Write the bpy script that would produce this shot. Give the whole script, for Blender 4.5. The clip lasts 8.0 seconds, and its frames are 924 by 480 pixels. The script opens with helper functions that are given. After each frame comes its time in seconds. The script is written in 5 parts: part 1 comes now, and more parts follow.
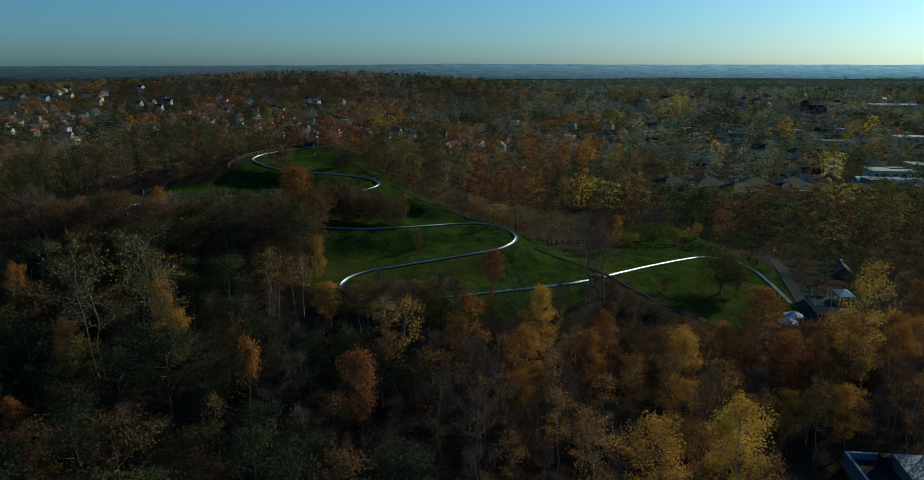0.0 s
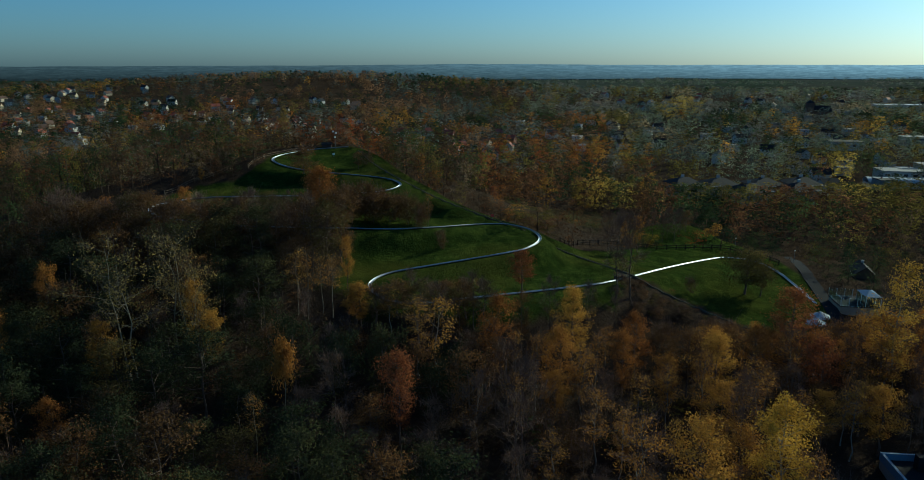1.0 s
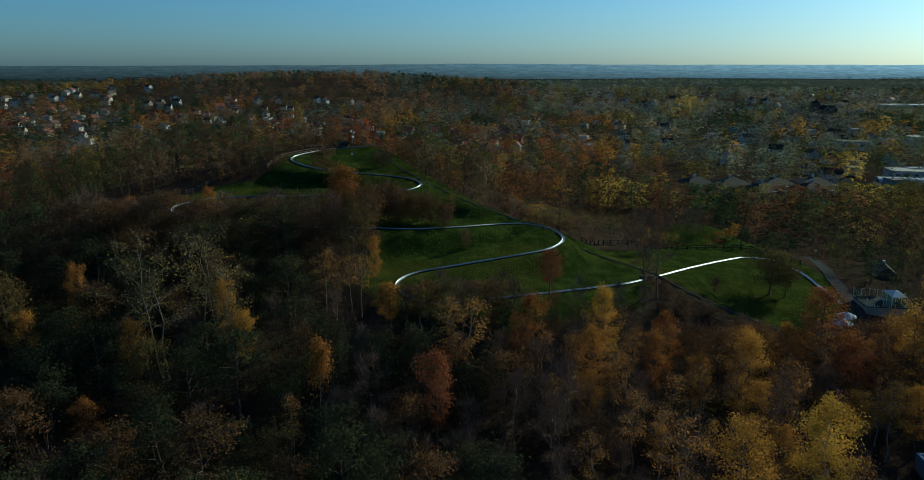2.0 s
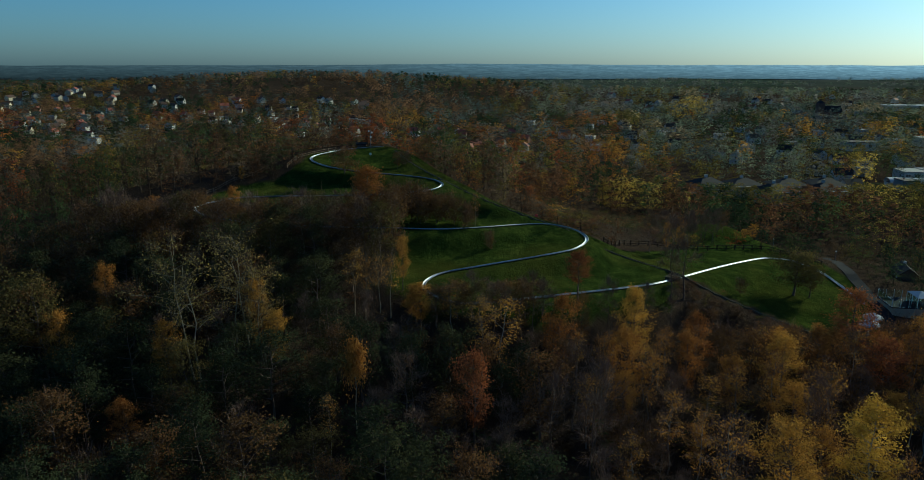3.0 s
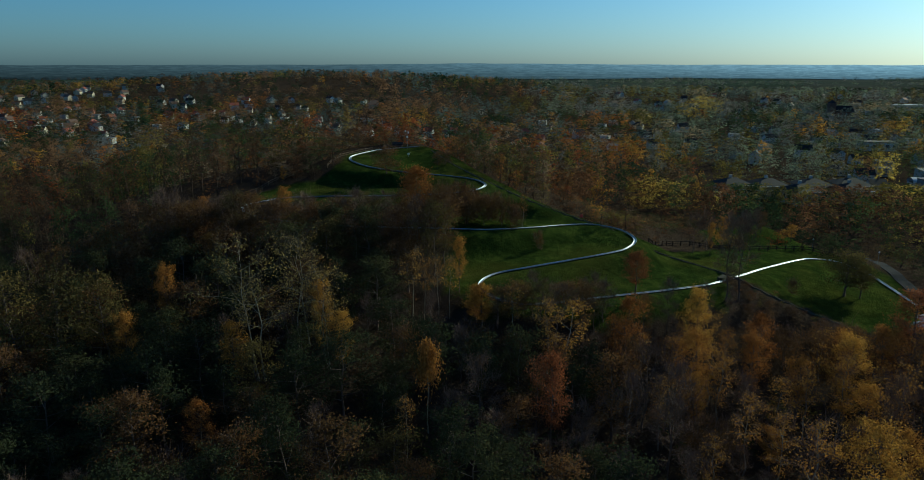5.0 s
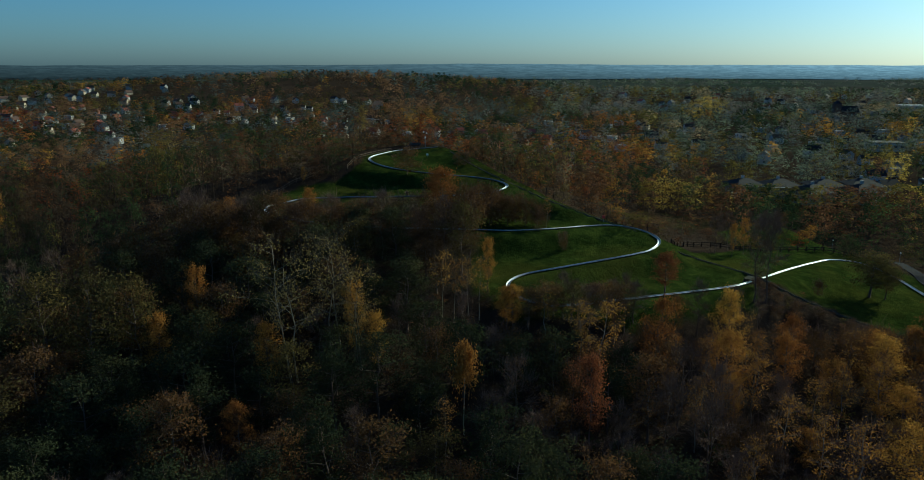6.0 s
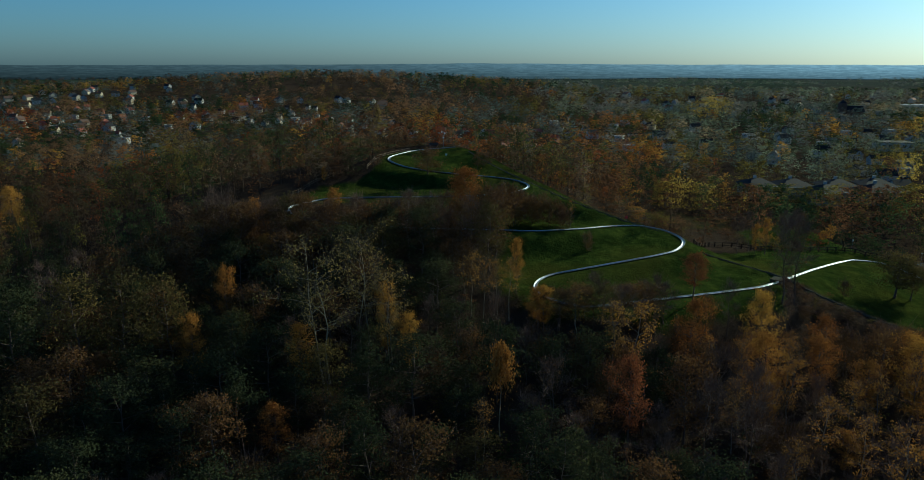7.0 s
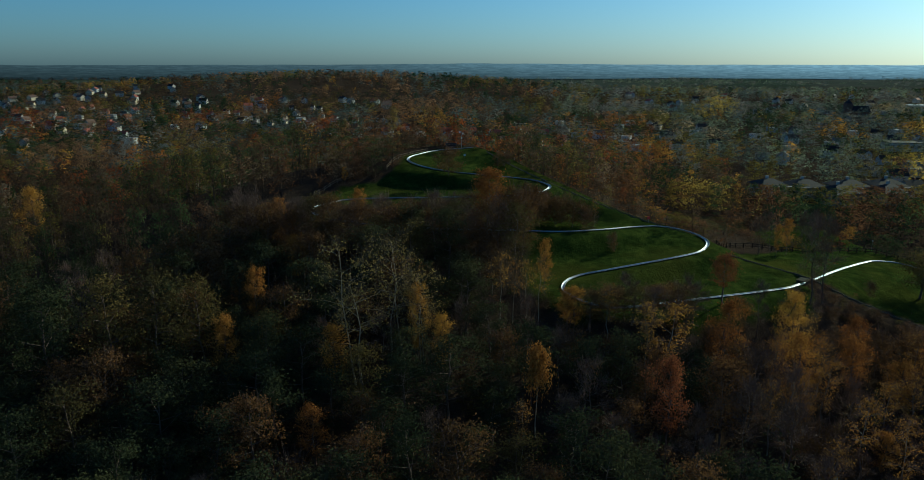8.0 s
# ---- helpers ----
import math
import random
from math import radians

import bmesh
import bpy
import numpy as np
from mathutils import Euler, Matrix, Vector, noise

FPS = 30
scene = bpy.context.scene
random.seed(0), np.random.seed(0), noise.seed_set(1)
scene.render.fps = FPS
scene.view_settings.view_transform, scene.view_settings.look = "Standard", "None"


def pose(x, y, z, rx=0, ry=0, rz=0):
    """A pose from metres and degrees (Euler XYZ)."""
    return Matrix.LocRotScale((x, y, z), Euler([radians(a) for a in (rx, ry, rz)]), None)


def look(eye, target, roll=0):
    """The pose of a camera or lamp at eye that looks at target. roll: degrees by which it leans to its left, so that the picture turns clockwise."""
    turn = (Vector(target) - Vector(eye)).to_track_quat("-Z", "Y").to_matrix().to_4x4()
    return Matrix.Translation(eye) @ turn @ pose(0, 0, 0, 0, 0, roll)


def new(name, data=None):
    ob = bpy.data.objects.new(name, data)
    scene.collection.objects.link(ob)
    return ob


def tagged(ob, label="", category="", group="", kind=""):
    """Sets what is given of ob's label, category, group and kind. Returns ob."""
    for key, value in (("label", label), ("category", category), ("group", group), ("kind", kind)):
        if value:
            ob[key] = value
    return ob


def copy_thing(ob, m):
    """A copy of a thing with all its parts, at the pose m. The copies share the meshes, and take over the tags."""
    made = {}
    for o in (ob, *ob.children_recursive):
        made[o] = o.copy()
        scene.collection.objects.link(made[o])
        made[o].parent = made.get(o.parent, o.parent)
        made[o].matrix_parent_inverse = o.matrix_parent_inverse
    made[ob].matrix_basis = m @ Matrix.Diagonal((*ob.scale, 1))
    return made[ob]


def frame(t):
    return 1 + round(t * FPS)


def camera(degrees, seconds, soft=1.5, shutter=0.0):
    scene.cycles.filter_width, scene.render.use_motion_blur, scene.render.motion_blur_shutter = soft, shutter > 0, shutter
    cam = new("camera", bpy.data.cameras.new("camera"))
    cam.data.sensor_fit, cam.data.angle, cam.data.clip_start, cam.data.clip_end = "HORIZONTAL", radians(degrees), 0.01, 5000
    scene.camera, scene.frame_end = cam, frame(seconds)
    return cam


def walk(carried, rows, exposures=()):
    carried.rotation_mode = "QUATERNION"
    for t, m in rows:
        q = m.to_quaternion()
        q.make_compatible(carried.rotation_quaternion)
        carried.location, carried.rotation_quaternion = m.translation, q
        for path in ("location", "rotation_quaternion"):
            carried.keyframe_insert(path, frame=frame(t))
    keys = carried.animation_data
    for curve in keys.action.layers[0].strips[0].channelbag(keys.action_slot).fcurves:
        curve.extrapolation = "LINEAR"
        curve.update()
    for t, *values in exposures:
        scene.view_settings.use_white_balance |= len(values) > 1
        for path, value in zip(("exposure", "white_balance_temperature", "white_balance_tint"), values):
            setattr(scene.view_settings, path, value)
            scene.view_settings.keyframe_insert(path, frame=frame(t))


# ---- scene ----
cam = camera(68.0, 8.0, 0.85)
PATH = [
    (0, (-0.031, -0.074, 60.099), (0.015, 1.864, 59.605), -0.1),
    (0.5, (-2.548, 0.022, 60.115), (-2.502, 1.959, 59.621), -0.1),
    (1, (-5.037, 0.192, 60.109), (-4.993, 2.129, 59.616), -0.1),
    (1.5, (-7.507, 0.384, 60.071), (-7.464, 2.322, 59.577), -0.1),
    (3, (-15.05, 0.826, 60.104), (-15.008, 2.764, 59.61), -0.0),
    (3.5, (-17.514, 1.003, 60.074), (-17.473, 2.941, 59.58), -0.0),
    (4, (-20.017, 1.179, 60.075), (-19.977, 3.116, 59.581), -0.0),
    (4.5, (-22.507, 1.332, 60.107), (-22.469, 3.269, 59.612), -0.0),
    (6, (-30.054, 1.789, 60.261), (-30.019, 3.726, 59.767), 0.0),
    (6.5, (-32.596, 2.025, 60.3), (-32.562, 3.963, 59.805), 0.0),
    (7, (-35.025, 2.227, 60.33), (-34.992, 4.164, 59.835), 0.0),
    (7.5, (-37.5, 2.384, 60.369), (-37.468, 4.322, 59.874), 0.0),
    (8, (-39.966, 2.577, 60.391), (-39.935, 4.515, 59.896), 0.0),
]
walk(cam, [(t, look(eye, target, roll)) for t, eye, target, roll in PATH], [(0.0, -0.05, 4500, -9), (8.0, -0.05, 4500, -9)])

# ---- world, sun, exposure ----
SUN_AZ, SUN_EL = 52.0, 25.5          # degrees: right of straight ahead (+y), above the horizon
world = bpy.data.worlds.new("world")
scene.world = world
world.use_nodes = True
wn = world.node_tree
sky = wn.nodes.new("ShaderNodeTexSky")
sky.sky_type, sky.sun_disc = "NISHITA", False
sky.sun_elevation, sky.sun_rotation = radians(SUN_EL), radians(SUN_AZ)
sky.altitude, sky.air_density, sky.dust_density, sky.ozone_density = 100, 1.0, 1.1, 4.5
air = wn.nodes.new("ShaderNodeMix")                  # the cool cast of the clear autumn sky
air.data_type, air.blend_type = "RGBA", "MULTIPLY"
air.inputs[0].default_value, air.inputs[7].default_value = 1.0, (0.93, 1.015, 0.975, 1)
wn.links.new(sky.outputs["Color"], air.inputs[6])
wn.links.new(air.outputs[2], wn.nodes["Background"].inputs["Color"])
wn.nodes["Background"].inputs["Strength"].default_value = 0.071
sun = new("sun", bpy.data.lights.new("sun", "SUN"))
sun.data.energy, sun.data.angle, sun.data.color = 4.9, radians(0.6), (1.0, 0.76, 0.40)
to_sun = Vector((math.sin(radians(SUN_AZ)) * math.cos(radians(SUN_EL)), math.cos(radians(SUN_AZ)) * math.cos(radians(SUN_EL)), math.sin(radians(SUN_EL))))
sun.matrix_world = look(to_sun * 300, (0, 0, 0))

# ---- materials ----
def material(name):
    m = bpy.data.materials.new(name)
    m.use_nodes = True
    nt = m.node_tree
    return m, nt, nt.nodes["Principled BSDF"]


def node(nt, kind, **inputs):
    n = nt.nodes.new(kind)
    for key, value in inputs.items():
        n.inputs[key.replace("_", " ")].default_value = value
    return n


def ramp(nt, source, stops):
    r = nt.nodes.new("ShaderNodeValToRGB")
    el = r.color_ramp.elements
    while len(el) < len(stops):
        el.new(0.5)
    for e, (at, c) in zip(el, stops):
        e.position, e.color = at, (*c, 1)
    nt.links.new(source, r.inputs["Fac"])
    return r.outputs["Color"]


def noise_of(nt, scale, detail=4.0, rough=0.6, obj=False):
    co = nt.nodes.new("ShaderNodeTexCoord")
    n = node(nt, "ShaderNodeTexNoise", Scale=scale, Detail=detail, Roughness=rough)
    nt.links.new(co.outputs["Object" if obj else "Generated"] if obj else nt.nodes.new("ShaderNodeNewGeometry").outputs["Position"], n.inputs["Vector"])
    return n.outputs["Fac"]


def mix(nt, fac, a, b, how="MIX"):
    m = nt.nodes.new("ShaderNodeMix")
    m.data_type, m.blend_type = "RGBA", how
    for s, k in ((fac, 0), (a, 6), (b, 7)):
        if hasattr(s, "is_linked"):
            nt.links.new(s, m.inputs[k])
        else:
            m.inputs[k].default_value = s if k == 0 else (*s, 1)
    return m.outputs[2]


def bump(nt, bsdf, height, strength=0.4, distance=0.05):
    b = node(nt, "ShaderNodeBump", Strength=strength, Distance=distance)
    nt.links.new(height, b.inputs["Height"])
    nt.links.new(b.outputs["Normal"], bsdf.inputs["Normal"])


def rough_mat(name, a, b, scale=2.0, rough=0.85, metal=0.0, relief=0.3, fine=9.0, spec=0.3):
    """Two tones mixed by a coarse and a fine noise, with relief."""
    m, nt, bs = material(name)
    big, small = noise_of(nt, scale), noise_of(nt, scale * fine, 3)
    tone = mix(nt, small, mix(nt, big, a, b), tuple(0.5 * (u + v) * 0.75 for u, v in zip(a, b)))
    c = nt.nodes.new("ShaderNodeHueSaturation")
    nt.links.new(tone, c.inputs["Color"])
    rnd = nt.nodes.new("ShaderNodeObjectInfo").outputs["Random"]
    span = node(nt, "ShaderNodeMapRange", To_Min=0.82, To_Max=1.18)
    nt.links.new(rnd, span.inputs["Value"])
    nt.links.new(span.outputs["Result"], c.inputs["Value"])
    nt.links.new(c.outputs["Color"], bs.inputs["Base Color"])
    bs.inputs["Roughness"].default_value, bs.inputs["Metallic"].default_value = rough, metal
    bs.inputs["Specular IOR Level"].default_value = spec
    if relief:
        bump(nt, bs, small, relief)
    return m


def leaf_mat(name, dark, mid, light, through_light=0.32, gloss=0.0, tint=False, calm=False):
    """Autumn leaves: a tone for each tree, a shade for each leaf, some light let through."""
    m, nt, bs = material(name)
    geo = nt.nodes.new("ShaderNodeNewGeometry")
    leaf = geo.outputs["Random Per Island"]
    if tint:
        at = nt.nodes.new("ShaderNodeAttribute")
        at.attribute_name = "tint"
        tone = at.outputs["Color"]
    else:
        tone = ramp(nt, nt.nodes.new("ShaderNodeObjectInfo").outputs["Random"], [(0.0, dark), (0.5, mid), (1.0, light)])
    spread = [(0.0, (0.78, 0.76, 0.74)), (0.5, (0.95, 0.95, 0.95)), (1.0, (1.15, 1.12, 1.08))] if tint or calm else [(0.0, (0.58, 0.54, 0.52)), (0.5, (0.9, 0.89, 0.87)), (1.0, (1.22, 1.18, 1.06))]
    each = ramp(nt, leaf, spread)
    col = mix(nt, 1.0, tone, each, "MULTIPLY")
    if tint:
        grain = noise_of(nt, 1.5, 5, 0.75)
        col = mix(nt, 1.0, col, ramp(nt, grain, [(0.34, (0.82, 0.81, 0.80)), (0.5, (1.0, 1.0, 1.0)), (0.66, (1.2, 1.18, 1.16))]), "MULTIPLY")
    nt.links.new(col, bs.inputs["Base Color"])
    bs.inputs["Roughness"].default_value, bs.inputs["Specular IOR Level"].default_value = 0.9, gloss
    tr = nt.nodes.new("ShaderNodeBsdfTranslucent")
    nt.links.new(col, tr.inputs["Color"])
    ms = nt.nodes.new("ShaderNodeMixShader")
    ms.inputs[0].default_value = through_light
    out = nt.nodes["Material Output"]
    nt.links.new(bs.outputs[0], ms.inputs[1])
    nt.links.new(tr.outputs[0], ms.inputs[2])
    nt.links.new(ms.outputs[0], out.inputs["Surface"])
    return m


M_BARK = rough_mat("bark_brown", (0.084, 0.060, 0.046), (0.144, 0.108, 0.084), 3.0, 0.95)
M_BIRCH = rough_mat("bark_pale", (0.336, 0.288, 0.204), (0.192, 0.162, 0.114), 2.0, 0.95, spec=0.05)
M_GREYBARK = rough_mat("bark_grey", (0.240, 0.216, 0.180), (0.144, 0.126, 0.108), 2.0, 0.9)
M_TWIG = rough_mat("twigs_brown", (0.126, 0.079, 0.058), (0.180, 0.118, 0.084), 0.4, 0.95, relief=0)
LEAF = {
    "gold": leaf_mat("leaves_gold", (0.336, 0.164, 0.038), (0.437, 0.235, 0.046), (0.529, 0.307, 0.052)),
    "yellow": leaf_mat("leaves_yellow", (0.526, 0.331, 0.045), (0.617, 0.394, 0.051), (0.685, 0.457, 0.069)),
    "orange": leaf_mat("leaves_orange", (0.260, 0.113, 0.032), (0.344, 0.161, 0.039), (0.420, 0.214, 0.045)),
    "russet": leaf_mat("leaves_russet", (0.176, 0.063, 0.030), (0.235, 0.087, 0.037), (0.277, 0.111, 0.044)),
    "olive": leaf_mat("leaves_olive", (0.076, 0.064, 0.025), (0.105, 0.085, 0.029), (0.149, 0.114, 0.037), calm=True),
    "green": leaf_mat("leaves_green", (0.032, 0.039, 0.020), (0.044, 0.051, 0.025), (0.064, 0.066, 0.029), 0.3, calm=True),
    "brown": leaf_mat("leaves_brown", (0.086, 0.052, 0.023), (0.12, 0.068, 0.028), (0.16, 0.088, 0.034), calm=True),
    "straw": leaf_mat("leaves_straw", (0.228, 0.171, 0.057), (0.286, 0.217, 0.069), (0.343, 0.251, 0.069)),
}
M_WOODS = leaf_mat("leaves_mixed", None, None, None, 0.5, 0.0, tint=True)


def ground_mat():
    """Mown grass where the sheet is lawn, leaf litter under the trees, patchwork fields beyond."""
    m, nt, bs = material("ground_cover")
    fine, mid, big = noise_of(nt, 1.7, 6, 0.72), noise_of(nt, 0.30, 6, 0.7), noise_of(nt, 0.05, 4)
    grass = mix(nt, fine, ramp(nt, mid, [(0.36, (0.014, 0.020, 0.004)), (0.5, (0.031, 0.046, 0.008)), (0.62, (0.071, 0.092, 0.014))]), (0.020, 0.031, 0.007))
    grass = mix(nt, ramp(nt, big, [(0.45, (0, 0, 0)), (0.7, (0.572, 0.572, 0.572))]), grass, (0.066, 0.063, 0.011))
    litter = mix(nt, fine, ramp(nt, mid, [(0.3, (0.029, 0.023, 0.018)), (0.7, (0.055, 0.039, 0.026))]), (0.042, 0.031, 0.022))
    heath = mix(nt, fine, ramp(nt, mid, [(0.32, (0.026, 0.026, 0.012)), (0.5, (0.05, 0.042, 0.02)), (0.68, (0.085, 0.066, 0.032))]), (0.034, 0.03, 0.016))
    vor = node(nt, "ShaderNodeTexVoronoi", Scale=0.0032)
    sq = nt.nodes.new("ShaderNodeMapping")
    sq.inputs["Scale"].default_value = (1.0, 0.45, 1.0)
    nt.links.new(nt.nodes.new("ShaderNodeNewGeometry").outputs["Position"], sq.inputs["Vector"])
    nt.links.new(sq.outputs[0], vor.inputs["Vector"])
    sep = nt.nodes.new("ShaderNodeSeparateColor")
    nt.links.new(vor.outputs["Color"], sep.inputs[0])
    field = ramp(nt, sep.outputs[0], [(0.0, (0.03, 0.048, 0.03)), (0.3, (0.05, 0.056, 0.046)), (0.55, (0.036, 0.05, 0.036)), (0.8, (0.06, 0.064, 0.054)), (1.0, (0.032, 0.046, 0.028))])
    at = nt.nodes.new("ShaderNodeAttribute")
    at.attribute_name = "cover"
    ch = nt.nodes.new("ShaderNodeSeparateColor")
    nt.links.new(at.outputs["Color"], ch.inputs[0])
    col = mix(nt, ch.outputs[0], litter, grass)
    col = mix(nt, ch.outputs[1], col, heath)
    col = mix(nt, ch.outputs[2], col, field)
    nt.links.new(col, bs.inputs["Base Color"])
    bs.inputs["Roughness"].default_value, bs.inputs["Specular IOR Level"].default_value = 1.0, 0.0
    bump(nt, bs, fine, 1.0, 0.55)
    return m


M_GROUND = ground_mat()
M_STEEL = rough_mat("slide_steel", (0.38, 0.40, 0.43), (0.25, 0.27, 0.30), 0.7, 0.46, 0.85, 0.05)
M_RAIL = rough_mat("rail_steel", (0.05, 0.048, 0.045), (0.035, 0.03, 0.026), 1.0, 0.85, 0.0, spec=0.05)
M_BED = rough_mat("track_bed", (0.085, 0.085, 0.06), (0.11, 0.105, 0.08), 1.2, 1.0, spec=0.0)
M_WOOD = rough_mat("fence_wood", (0.22, 0.16, 0.10), (0.14, 0.10, 0.07), 2.5, 0.85)
M_OLDWOOD = rough_mat("fence_wood_dark", (0.05, 0.038, 0.028), (0.03, 0.024, 0.02), 2.5, 0.9, spec=0.1)
M_ASPHALT = rough_mat("asphalt", (0.026, 0.027, 0.03), (0.038, 0.038, 0.04), 0.6, 1.0, spec=0.05)
M_WHITE = rough_mat("wall_white", (0.50, 0.49, 0.46), (0.38, 0.37, 0.35), 0.5, 0.95, spec=0.1)
M_CREAM = rough_mat("wall_cream", (0.58, 0.50, 0.36), (0.48, 0.41, 0.30), 0.5, 0.85)
M_GREY = rough_mat("wall_grey", (0.24, 0.25, 0.26), (0.17, 0.18, 0.19), 0.5, 0.85)
M_BRICK = rough_mat("wall_brick", (0.26, 0.11, 0.07), (0.20, 0.085, 0.06), 0.6, 0.9)
M_ROOF_RED = rough_mat("roof_red", (0.28, 0.085, 0.05), (0.20, 0.06, 0.04), 0.8, 0.8)
M_ROOF_DARK = rough_mat("roof_dark", (0.026, 0.027, 0.032), (0.018, 0.019, 0.022), 0.8, 0.85, spec=0.12)
M_ROOF_BROWN = rough_mat("roof_brown", (0.13, 0.075, 0.05), (0.09, 0.055, 0.04), 0.8, 0.75)
M_PANE = rough_mat("window_pane", (0.03, 0.035, 0.04), (0.05, 0.055, 0.06), 0.5, 0.08, relief=0, spec=0.6)
M_FRAME = rough_mat("frame_white", (0.75, 0.75, 0.74), (0.66, 0.66, 0.65), 1.0, 0.5, relief=0)
M_BLUE = rough_mat("parapet_blue", (0.19, 0.28, 0.41), (0.14, 0.21, 0.32), 0.6, 0.8, spec=0.1)
M_CANVAS = rough_mat("canvas_white", (0.46, 0.49, 0.52), (0.34, 0.37, 0.41), 1.5, 0.9, spec=0.1)
M_PALETWIG = rough_mat("twigs_pale", (0.105, 0.084, 0.050), (0.074, 0.058, 0.036), 0.4, 0.95, relief=0)
M_PINK = rough_mat("trim_red", (0.45, 0.06, 0.05), (0.36, 0.05, 0.04), 1.0, 0.6)
gl, gnt, gbs = material("clear_glass")
gbs.inputs["Transmission Weight"].default_value, gbs.inputs["Roughness"].default_value, gbs.inputs["IOR"].default_value = 1.0, 0.05, 1.45
gbs.inputs["Base Color"].default_value = (0.75, 0.92, 0.92, 1)
M_GLASS = gl

# ---- the lie of the land ----
# the toboggan run from the summit to the lower station: x, y, height of its rim
RUN = [(-33.5, 201.5, 37.3), (-43.3, 197.6, 37.0), (-48.2, 192.2, 36.7), (-51.2, 187.2, 36.3), (-50.7, 181.8, 35.9), (-46.6, 176.9, 35.2),
       (-41.2, 173.6, 34.7), (-35.1, 172.2, 34.2), (-23.2, 170.7, 33.3), (-18.3, 168.4, 32.8), (-16.2, 164.9, 32.2), (-18.5, 161.2, 31.7),
       (-23.1, 159.2, 31.4), (-32.6, 158.4, 31.0), (-60.5, 159.4, 30.4), (-67.1, 156.3, 30.1), (-70.4, 152.8, 29.8), (-70.0, 148.6, 29.4),
       (-64.9, 144.4, 28.8), (-49.8, 140.5, 28.0), (-27.3, 141.6, 27.0), (-17.2, 142.3, 26.5), (-7.4, 146.9, 25.8), (1.7, 152.8, 25.0),
       (8.6, 154.6, 24.6), (13.8, 151.6, 24.0), (15.4, 145.5, 23.5), (12.8, 140.3, 23.0), (7.6, 137.0, 22.6), (-9.1, 130.2, 21.8),
       (-15.8, 127.5, 21.4), (-18.9, 124.2, 21.0), (-19.2, 120.4, 20.5), (-15.6, 115.6, 20.0), (-10.1, 114.2, 19.8), (1.3, 118.4, 19.4),
       (20.4, 125.2, 19.0), (28.4, 129.6, 18.7), (45.3, 146.2, 16.5), (58.9, 158.2, 14.8), (64.4, 161.6, 14.1), (70.6, 161.4, 13.3),
       (73.4, 154.6, 12.6), (73.2, 143.8, 12.0), (72.3, 134.0, 11.6)]
# the tow track, from the summit straight down the edge of the lawn
TOW = [(-30.0, 196.0, 37.0), (-23.6, 180.5, 35.0), (-15.2, 169.2, 32.3), (-5.0, 161.0, 28.8), (9.9, 155.6, 24.0), (17.0, 151.0, 21.2), (24.0, 144.0, 19.6),
       (30.8, 135.6, 19.0), (40.1, 128.8, 15.4), (53.2, 121.6, 11.2), (63.0, 117.5, 9.5)]


def glide(points, step):
    """A smooth line through the points (Catmull-Rom), sampled about every step metres."""
    p = np.array(points, float)
    p = np.vstack([2 * p[0] - p[1], p, 2 * p[-1] - p[-2]])
    out = []
    for a, b, c, d in zip(p, p[1:], p[2:], p[3:]):
        n = max(2, int(np.linalg.norm(c - b) / step))
        for t in np.arange(n) / n:
            out.append(0.5 * (2 * b + (c - a) * t + (2 * a - 5 * b + 4 * c - d) * t * t + (3 * b - a - 3 * c + d) * t ** 3))
    out.append(p[-2])
    return np.array(out)


RUN_LINE, TOW_LINE = glide(RUN, 0.75), glide(TOW, 1.0)


def even(line, step):
    """The line again with its samples step metres apart."""
    s = np.r_[0, np.cumsum(np.linalg.norm(np.diff(line, axis=0), axis=1))]
    at = np.arange(0, s[-1], step)
    return np.stack([np.interp(at, s, line[:, i]) for i in range(3)], 1)


def swell(x, y, cx, cy, sx, sy, h):
    return h * np.exp(-((x - cx) / sx) ** 2 - ((y - cy) / sy) ** 2)


def waves(x, y, size):
    u, v = x / size, y / size
    return (np.sin(u * 1.7 + 1.3 * np.sin(v * 0.9 + 0.5)) * np.cos(v * 1.3 + 0.8 * np.sin(u * 1.1)) + 0.5 * np.sin(u * 3.1 + v * 2.3 + 1.0) * np.cos(v * 3.7 - u * 1.9)) / 1.5


def base_land(x, y):
    """Plain, the wooded hill, the station's shelf, the wooded ridge behind the town and the rise towards the horizon."""
    hill = 33 * np.exp(-((x + 45) / np.where(x < -45, 112, 76)) ** 2 - ((y - 190) / np.where(y < 190, 82, 80)) ** 2)
    shelf = swell(x, y, 74, 150, 46, 44, 9.0) + swell(x, y, 63, 193, 13, 11, 5.5)
    ridge = swell(x, y, -390, 1330, 400, 300, 29) + swell(x, y, -40, 1420, 330, 260, 15)
    far = np.clip((y - 1500) / 3300, 0, 1)
    return 1.5 + hill + shelf + ridge + 0.8 * waves(x, y, 60) + 3.0 * waves(x, y, 420) * np.clip(y / 900, 0, 1) + 30 * far * far


